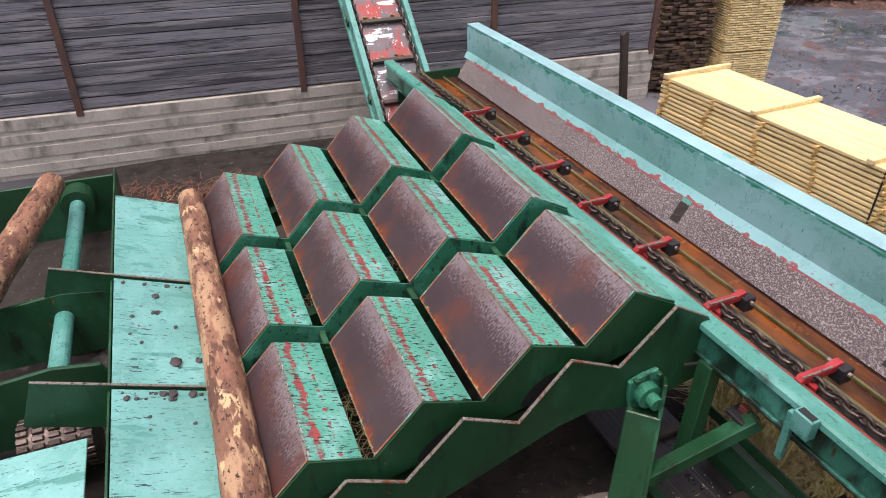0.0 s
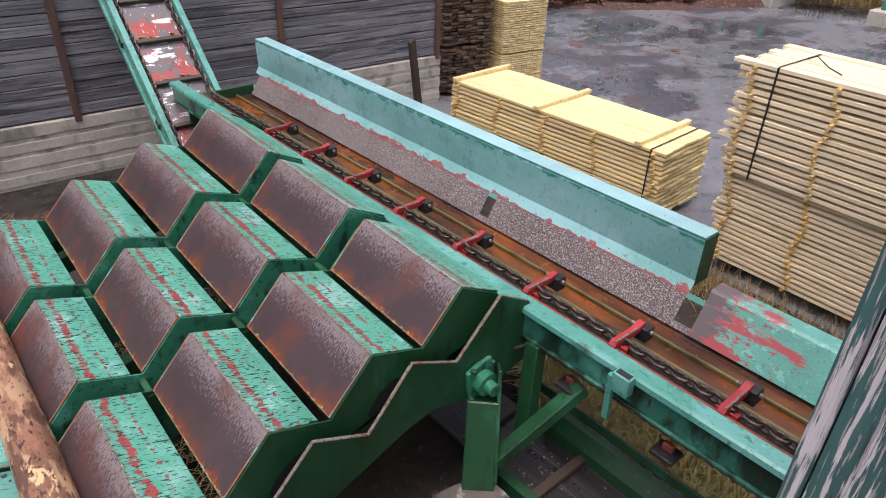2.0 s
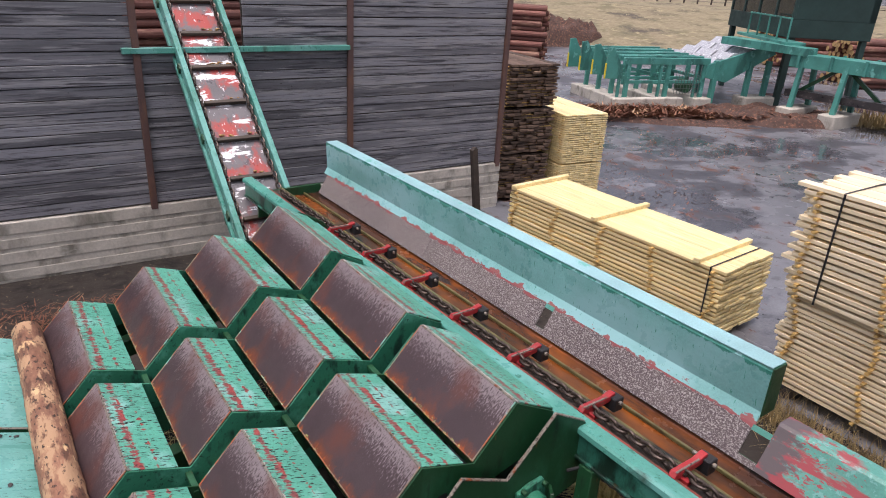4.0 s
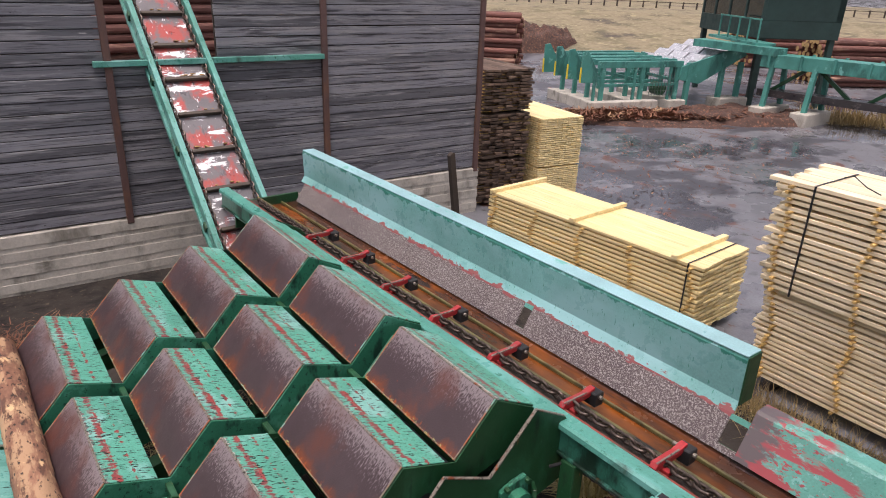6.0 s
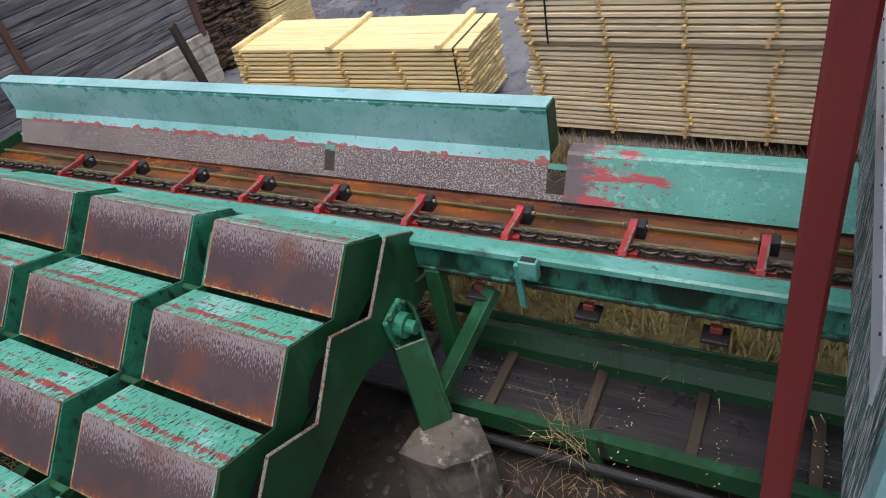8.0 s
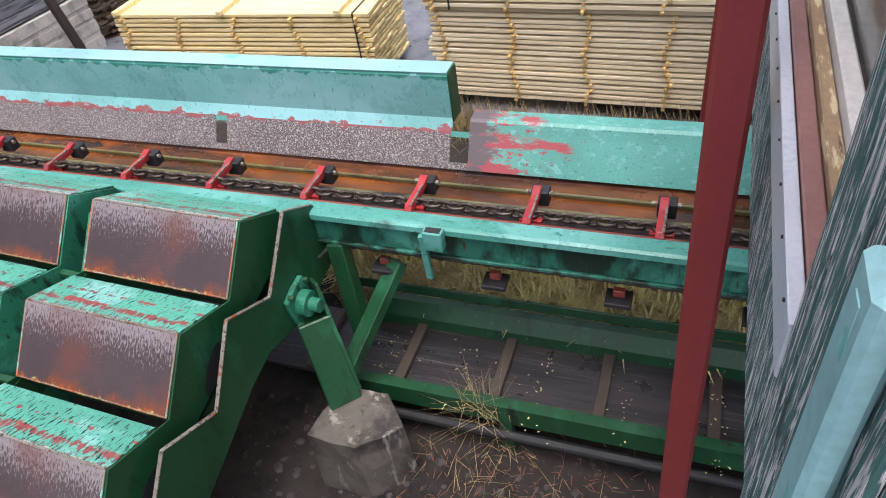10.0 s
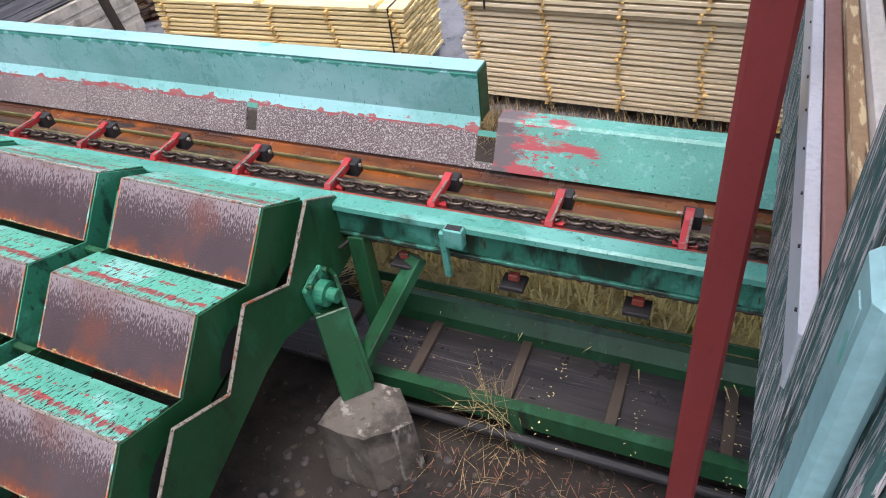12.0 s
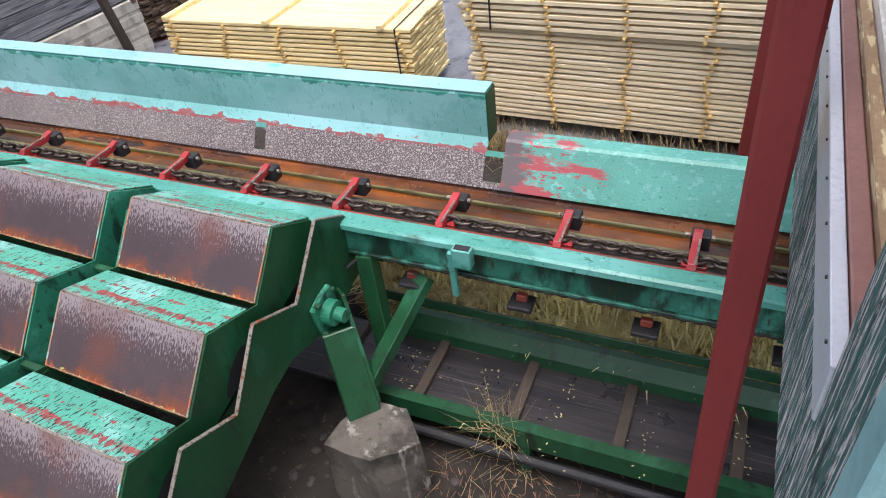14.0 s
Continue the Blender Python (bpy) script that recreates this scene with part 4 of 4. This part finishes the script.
part("window_ledge_wood", box((-3.165, -4.012, 4.462), (0.0, -3.987, 4.50), 0.003), OLDWOOD, cab, "bare wooden ledge strip")
part("window_frame", box((-3.165, -4.045, 4.462), (0.0, -4.014, 4.53), 0.004), WINWHITE, cab, "pale window frame")
x = -3.5
for k in range(5):
    part("jamb_board", box((x, -3.948, 3.7), (x + 0.065, -3.935, 5.6), 0.003), CABBOARD, cab, "weathered green-stained board")
    x += 0.067
part("jamb_core", box((-3.5, -4.06, 3.7), (-3.166, -3.95, 5.6), 0), CABBOARD, cab)
part("mint_brace", box((-3.475, -3.932, 3.5), (-3.415, -3.906, 4.82), 0.006), CYAN, cab, "mint painted steel brace")
part("brace_arm", beam((-3.445, -3.92, 4.80), (-3.49, -3.94, 3.6), 0.03, 0.03, bevel=0.006), CYAN, cab, "mint painted steel brace")

# unseen cabin shell: floor, roof and walls added to shade the machines below
part("floor", box((-3.5, -6.6, 3.75), (3.2, -4.07, 3.9), 0.01), DARKWOOD, cab, "unseen cabin floor added to shade the machines below")
part("roof", box((-3.7, -6.9, 6.75), (3.4, -4.5, 6.87), 0.01), DARKGREEN, cab, "unseen roof added to shade the conveyors")
part("end_wall", box((3.1, -6.5, 3.9), (3.2, -4.07, 6.75), 0.01), CABBOARD, cab)
part("back_wall", box((-3.5, -6.6, 3.9), (3.2, -6.5, 6.75), 0.01), CABBOARD, cab)
part("pane", box((-3.1, -4.056, 4.53), (0.0, -4.05, 6.0), 0), GLASSM, cab, "dark reflecting window pane")
cab.matrix_basis = Matrix.Translation((-3.04, -3.94, 0)) @ Matrix.Rotation(radians(1.4), 4, "Z") @ Matrix.Translation((3.15, 3.94, -0.2)) @ cab.matrix_basis

# ---- far yard: second log deck, bridge conveyor, cabin, log piles, fence ----
FM = Matrix.Translation((18.0, 15.2, 0)) @ Matrix.Rotation(math.atan2(-0.263, 0.965), 4, "Z")   # x along the deck, y along the row of fins
fdeck = thing("log_deck", (20, 17, 0), "mint green log sorting deck with tall fins in the yard", "log deck")


def fpart(name, bm, mat, parent, label=""):
    bm.transform(FM)
    return part(name, bm, mat, parent, label)


for k in range(4):
    y = 0.1 + 1.05 * k
    fin = fpart("fin", prism([(-0.7, 1.15), (-0.7, 2.35), (-0.45, 2.38), (0.05, 1.6), (0.15, 1.15)], y - 0.04, y + 0.04, bevel=0.006), FARMINT, fdeck, "tall mint fin plate")
    fpart("warning_edge", box((-0.73, y - 0.05, 1.15), (-0.70, y + 0.05, 1.75), 0.004), YELLOW, fin, "yellow warning strip")
    fpart("deck_beam", box((0.1, y - 0.08, 1.72), (4.3, y + 0.08, 1.98), 0.01), FARMINT, fdeck)
    fpart("chain_rail", box((0.1, y + 0.25, 1.9), (4.2, y + 0.38, 2.03), 0.01), FARMINT, fdeck)
    for x in (0.35, 2.3, 4.1):
        fpart("leg", box((x - 0.09, y - 0.07, 0.35), (x + 0.09, y + 0.07, 1.72), 0.008), FARMINT, fdeck)
        fpart("leg", box((x - 0.42, y - 0.05, 0.35), (x - 0.3, y + 0.05, 1.72), 0.008), FARMINT, fdeck) if k == 0 else None
    fpart("tie", box((0.3, y - 0.04, 0.95), (4.2, y + 0.04, 1.07), 0.006), FARMINT, fdeck)
for x in (0.35, 2.3, 4.1):
    fpart("cross_tie", box((x - 0.06, 0, 1.1), (x + 0.06, 3.4, 1.22), 0.008), FARMINT, fdeck)
    fb2 = box((x - 0.5, -0.25, -0.1), (x + 0.4, 3.7, 0.36), 0.03)
    fpart("footing_wall", fb2, CONCRETE, fdeck, "concrete footing wall")
fpart("footing_wall", box((-0.4, -0.3, -0.1), (3.0, 0.1, 0.4), 0.03), CONCRETE, fdeck, "concrete footing wall")
fpart("motor", rod((3.6, 0.4, 0.75), (3.6, 0.9, 0.75), 0.28, n=16), GREEN, fdeck, "drive motor")
for i in range(9):
    fpart("guard_wire", box((2.6 + 0.15 * i, -0.1, 0.55), (2.615 + 0.15 * i, -0.085, 1.5), 0), MESHM, fdeck)
for i in range(6):
    fpart("guard_wire", box((2.6, -0.1, 0.6 + 0.16 * i), (3.82, -0.085, 0.612 + 0.16 * i), 0), MESHM, fdeck)
# wet pale steps of the far step feeder
ffeed = thing("far_step_feeder", (24, 14, 0), "far step feeder with wet shining step plates", "log feeder")
for k in range(4):
    for j in range(3):
        x = 4.3 + 0.8 * k
        st = fpart("step", prism([(x, 1.72 + 0.2 * k), (x + 0.35, 2.0 + 0.2 * k), (x + 0.85, 1.95 + 0.2 * k), (x + 0.8, 1.65 + 0.2 * k)], 0.1 + 1.1 * j, 1.08 + 1.1 * j, bevel=0.01), SHINY, ffeed, "wet pale steel step")
fpart("side_plate", prism([(4.1, 1.2), (4.2, 1.75), (7.3, 2.6), (7.6, 2.2), (5.2, 1.0)], -0.05, 0.05, bevel=0.01), FARMINT, ffeed)
for x in (4.6, 6.4, 7.4):
    fpart("leg", box((x - 0.1, -0.1, -0.06), (x + 0.1, 0.1, 1.9), 0.01), FARMINT, ffeed)
    fpart("leg", box((x - 0.1, 3.2, -0.06), (x + 0.1, 3.4, 2.0), 0.01), FARMINT, ffeed)
fpart("footing", box((6.2, -0.4, -0.1), (7.8, 0.5, 0.4), 0.04), CONCRETE, ffeed)

bridge = thing("bridge_conveyor", (27, 8, 0), "mint green trestle conveyor crossing the yard", "conveyor")
PB0, PB1 = Vector((24.2, 11.6, 2.25)), Vector((25.5, 0.5, 2.3))
bd = (PB1 - PB0).normalized()
part("trough", beam(PB0, PB1, 1.1, 0.5), FARMINT, bridge)
bn = bd.cross(Vector((0, 0, 1))).normalized()
for i in range(9):
    c = PB0.lerp(PB1, (i + 0.3) / 9)
    part("rib", beam(c - bn * 0.6 + Vector((0, 0, -0.26)), c - bn * 0.6 + Vector((0, 0, 0.3)), 0.1, 0.1), FARMINT, bridge)
    part("rib", beam(c + bn * 0.6 + Vector((0, 0, -0.26)), c + bn * 0.6 + Vector((0, 0, 0.3)), 0.1, 0.1), FARMINT, bridge)
part("lower_chord", beam(PB0 + Vector((0, 0, -1.3)), PB1 + Vector((0, 0, -1.3)), 0.7, 0.28), BELT, bridge, "dark lower conveyor chord")
for i in range(6):
    a, b = PB0.lerp(PB1, (i + 0.2) / 6), PB0.lerp(PB1, (i + 0.9) / 6)
    up, dn = Vector((0, 0, -0.25)), Vector((0, 0, -1.25))
    part("diagonal", beam(a + (up if i % 2 else dn), b + (dn if i % 2 else up), 0.14, 0.14), GREEN, bridge)
for t in (0.05, 0.2, 0.56, 0.9):
    c = PB0.lerp(PB1, t)
    for sgn in (-1, 1):
        part("leg", beam((c.x + sgn * 0.75, c.y, -0.06), (c.x + sgn * 0.45, c.y, 2.35), 0.18, 0.18), FARMINT, bridge)
    part("footing", box((c.x - 1.1, c.y - 0.35, -0.1), (c.x + 0.9, c.y + 0.35, 0.45), 0.04), CONCRETE, bridge)
part("catch_tray", beam((24.0, 14.8, 2.65), (24.0, 10.9, 2.6), 0.8, 0.3), FARMINT, bridge)

cabin = thing("operator_cabin", (28.5, 14.5, 2.9), "dark green operator cabin on stilts with wide windows", "cabin")
CM = Matrix.Translation((28.3, 14.6, 2.95)) @ Matrix.Rotation(radians(-32), 4, "Z")


def cpart(name, bm, mat, label="", parent=None):
    bm.transform(CM)
    return part(name, bm, mat, parent or cabin, label)


cpart("lower_wall", box((-1.6, -3.2, 0.0), (2.0, 3.0, 0.75), 0.02), DARKGREEN, "dark green cladding")
cpart("roof", box((-1.9, -3.5, 2.6), (2.3, 3.3, 2.8), 0.03), DARKGREEN)
cpart("back_wall", box((1.7, -3.2, 0.75), (2.0, 3.0, 2.6), 0.01), DARKGREEN)
for y in (-3.15, -1.6, 0.0, 1.5, 2.9):
    cpart("mullion", box((-1.62, y - 0.06, 0.75), (-1.5, y + 0.06, 2.6), 0.006), DARKGREEN)
for y0, y1 in ((-3.09, -1.66), (-1.54, -0.06), (0.06, 1.44), (1.56, 2.84)):
    cpart("pane", box((-1.57, y0, 0.75), (-1.55, y1, 2.6), 0), GLASSM, "dark reflecting window pane")
cpart("side_wall", box((-1.6, -3.2, 0.75), (2.0, -3.1, 2.6), 0.01), DARKGREEN)
for x, y in ((-1.4, -3.0), (-1.4, 2.8), (1.8, -3.0), (1.8, 2.8)):
    cpart("stilt", box((x - 0.12, y - 0.12, -3.0), (x + 0.12, y + 0.12, 0.0), 0.01), DARKGREEN)
for i in range(5):
    cpart("rail_post", box((-2.3, -4.4 + 0.9 * i, -0.1), (-2.24, -4.34 + 0.9 * i, 0.8), 0.004), FARMINT)
cpart("handrail", box((-2.31, -4.4, 0.8), (-2.23, -0.7, 0.86), 0.004), FARMINT, "mint handrail")
cpart("walkway", box((-2.4, -4.5, -0.2), (-1.5, 0.0, -0.08), 0.01), FARMINT)


def log_pile(name, origin, turn, length, cols, rows, seed, label):
    ob = thing(name, origin, label, "log pile", "log piles in the yard")
    m0 = Matrix.Translation(origin) @ Matrix.Rotation(turn, 4, "Z")
    rnd = random.Random(seed)
    meshes = []
    for k in range(4):
        bm = rod((0, 0, 0), (0, length * (0.9 + 0.05 * k), 0), 0.15, n=10, r2=0.12)
        for f in bm.faces:
            f.material_index = 1 if len(f.verts) > 4 else 0
        meshes.append(mesh_of(bm, "log", [PILEBARK, LOGEND]))
    for j in range(rows):
        for i in range(cols - j // 2):
            o = new("log", rnd.choice(meshes))
            o.parent = ob
            o.matrix_basis = Matrix.Translation((i * 0.31 + (j % 2) * 0.15 + j * 0.05, rnd.uniform(-.25, .25), 0.1 + j * 0.265)) @ Matrix.Rotation(rnd.uniform(-.02, .02), 4, "Z")
    ob.matrix_basis = m0
    return ob


log_pile("log_pile", (38.0, 17.5, 0), radians(-120), 9.0, 12, 9, 1, "stack of reddish pine logs with yellow cut ends")
log_pile("log_pile", (41.0, 24.0, 0), radians(-118), 5.0, 9, 10, 2, "stack of pine logs with pale cut ends showing")
log_pile("log_pile", (22.6, 25.2, 0), radians(46), 6.0, 10, 12, 3, "tall stack of reddish logs beyond the plank wall")
log_pile("log_pile", (6.5, 18.0, 0), radians(92), 9.0, 14, 20, 4, "high stack of logs seen through the wall opening")

# far fence on the bank
fence = thing("fence", (70, 60, 2), "long dark wire fence on the grass bank", "fence")
for i in range(60):
    c = Vector((40, 72, 1.0)).lerp(Vector((92, 8, 1.0)), i / 59)
    part("fence_post", beam(c + Vector((0, 0, -1)), c + Vector((0, 0, 2.0)), 0.12, 0.12, bevel=0), DARKWOOD, fence)
for z in (0.6, 1.2, 1.9):
    part("fence_rail", beam((40, 72, 1.0 + z), (92, 8, 1.0 + z), 0.06, 0.06, bevel=0), DARKWOOD, fence)

# ---- straw, dry grass, chips (uncounted) ----


def blades(name, spots, n, mat, label, category, seed, hmin, hmax, wide=0.006, lie=0.3):
    """Thin bent blades round the given spots (x, y, z, radius); lie 1 is flat straw, 0 upright grass."""
    rnd = random.Random(seed)
    verts, faces = [], []
    for _ in range(n):
        x, y, z, r = rnd.choice(spots)
        a, q = rnd.uniform(0, 6.283), r * math.sqrt(rnd.random())
        b = Vector((x + q * math.cos(a), y + q * math.sin(a), z + (0.12 * rnd.random() * lie)))
        h, w = rnd.uniform(hmin, hmax), rnd.uniform(0, 6.283)
        tilt = rnd.uniform(0.05, 0.6) if rnd.random() > lie else rnd.uniform(1.2, 1.6)
        d = Vector((math.sin(tilt) * math.cos(w), math.sin(tilt) * math.sin(w), math.cos(tilt)))
        s = d.cross(Vector((0.3, 0.2, 1))).normalized() * wide
        mid, end = b + d * h * 0.55, b + d * h + Vector((math.cos(w), math.sin(w), -0.6)) * h * 0.18 * (1 - lie)
        k = len(verts)
        verts += [b - s, b + s, mid + s * 0.8, mid - s * 0.8, end]
        faces += [(k, k + 1, k + 2, k + 3), (k + 3, k + 2, k + 4)]
    me = bpy.data.meshes.new(name)
    me.from_pydata([tuple(v) for v in verts], [], faces)
    me.materials.append(mat)
    return tagged(new(name, me), label, category, kind="stuff")


mound("straw_heap", 0.62, -2.7, 0.8, 2.6, 0.36, STRAWBED, "heap of golden straw under the conveyor", "straw", 31)
blades("loose_straw", [(0.62 + 0.12 * (i % 3), -4.8 + 0.26 * i, 0.42, 0.42) for i in range(18)], 8000, STRAW, "loose golden straw under the chain conveyor", "straw", 1, 0.18, 0.45, 0.012, 0.85)
blades("dry_grass", [(3.75 + 0.2 * (i % 3), -5 + 0.13 * i, -0.06, 0.22) for i in range(42)], 3800, DRYGRASS, "tufts of dry grass along the lumber packs", "dry grass", 2, 0.15, 0.55, 0.004, 0.3)
blades("dry_grass", [(-0.79, -2.35, 0.5, 0.14), (-0.82, -2.5, 0.42, 0.16), (-1.0, -2.4, 0.0, 0.4), (-1.4, -2.9, -0.05, 0.6), (-1.7, -3.4, -0.05, 0.7)], 240, DRYGRASS, "dry twigs and grass caught on the waste conveyor", "dry grass", 3, 0.12, 0.5, 0.002, 0.6)
blades("ground_litter", [(-1.7 + 0.3 * i, -2.0 - 0.3 * j, -0.03, 0.5) for i in range(4) for j in range(6)], 420, SPLINTER, "chips and straw litter on the mud", "litter", 4, 0.03, 0.14, 0.004, 1.0)
blades("step_straw", [(-2.3, 2.0, 0.2, 0.8), (-1.6, 2.6, 0.2, 0.8), (-2.6, 0.4, 0.1, 0.6), (-1.75, 1.93, 1.5, 0.12), (-2.5, 1.93, 1.28, 0.12), (-1.75, 0.46, 1.45, 0.1), (-2.55, 0.46, 1.25, 0.1)], 3600, STRAW, "straw lying beneath the step feeder", "straw", 5, 0.1, 0.3, 0.004, 0.9)
blades("bark_splinters", [(15.5 + 0.9 * i, 14.9 - 0.42 * i, 0.06, 1.2) for i in range(11)], 5200, SPLINTER, "reddish bark splinters on the yard", "bark", 6, 0.12, 0.5, 0.035, 1.0)
blades("wall_litter", [(-5.5 + 0.5 * i, 6.3 - 0.05 * i, -0.01, 0.9) for i in range(13)], 2600, SPLINTER, "bark and straw litter along the plank wall", "litter", 10, 0.06, 0.25, 0.008, 1.0)
blades("yard_chips", [(9 + 1.3 * (i % 8), 6 + 1.2 * (i // 8), -0.055, 1.2) for i in range(40)], 1500, SPLINTER, "scattered dark chips on wet asphalt", "litter", 7, 0.04, 0.16, 0.02, 1.0)
blades("bank_grass", [(26 + 0.35 * i, 9.5 - 0.7 * i, -0.03, 1.3) for i in range(9)], 3000, DRYGRASS, "yellow grass tussocks beside the trestle", "dry grass", 8, 0.2, 0.6, 0.02, 0.5)


def clods(name, spots, mat, label, seed):
    """Small flattened lumps resting on a plate or flight."""
    rnd = random.Random(seed)
    bm = bmesh.new()
    for x, y, z, r in spots:
        own = bmesh.new()
        bmesh.ops.create_icosphere(own, subdivisions=2, radius=1)
        for v in own.verts:
            v.co *= 1 + 0.45 * noise.noise(v.co * 2.3 + Vector((x * 9, y * 7, seed)))
        own.transform(Matrix.Translation((x, y, z)) @ Matrix.Diagonal((r, r * rnd.uniform(0.7, 1.3), r * 0.3, 1)))
        bm = join(bm, own)
    return tagged(part(name, bm, mat, smooth=True), label, "debris", kind="stuff")


rc = random.Random(12)
mc = []
for _ in range(40):
    p = DM2 @ Vector((rc.uniform(-0.72, -0.05), rc.choice((rc.uniform(-1.0, 0.3), rc.uniform(0.45, 1.85), 1.84, 0.28, 0.22)), 0.004))
    mc.append((p.x, p.y, p.z, rc.uniform(0.006, 0.026) if rc.random() < 0.8 else rc.uniform(0.03, 0.06)))
clods("mud_clods", mc, MUDM, "dark mud clods on the mint deck plates", 2)
fl = []
for k in range(2, 9):
    for _ in range(9 if k in (3, 5, 6) else 3):
        p = IM @ Vector((rc.uniform(-0.33, 0.33), 0.2 + k * 0.72 + rc.uniform(0.05, 0.11), 0.05))
        fl.append((p.x, p.y, p.z, rc.uniform(0.02, 0.045)))
clods("bark_scraps", fl, SCRAP, "yellow-brown bark scraps lying on conveyor flights", 3)
clods("mud_lumps", [(rc.uniform(-2.6, -1.0), rc.uniform(-3.4, -0.6), -0.03, rc.uniform(0.012, 0.04)) for _ in range(160)] + [(rc.uniform(-5.2, -4.75), rc.uniform(0.6, 2.6), 0.62, rc.uniform(0.04, 0.12)) for _ in range(40)], MUDM, "lumps of mud and bark on the ground", 4)

SAWDUST = blades("sawdust_flakes", [(-0.85 + 0.1 * (i % 7), -1.52 - 0.66 * (i // 7), 0.424, 0.07 if i % 3 else 0.3) for i in range(84)], 420, STRAW, "pale sawdust flakes on the waste conveyor bed", "sawdust", 9, 0.008, 0.03, 0.006, 1.0)

blk = thing("concrete_slab", (0.6, -3.95, 0), "pale cast concrete slab under the conveyor", "concrete slab")
part("slab", box((0.38, -4.5, -0.08), (0.84, -3.62, 0.15), 0.02), CONCRETE, blk)
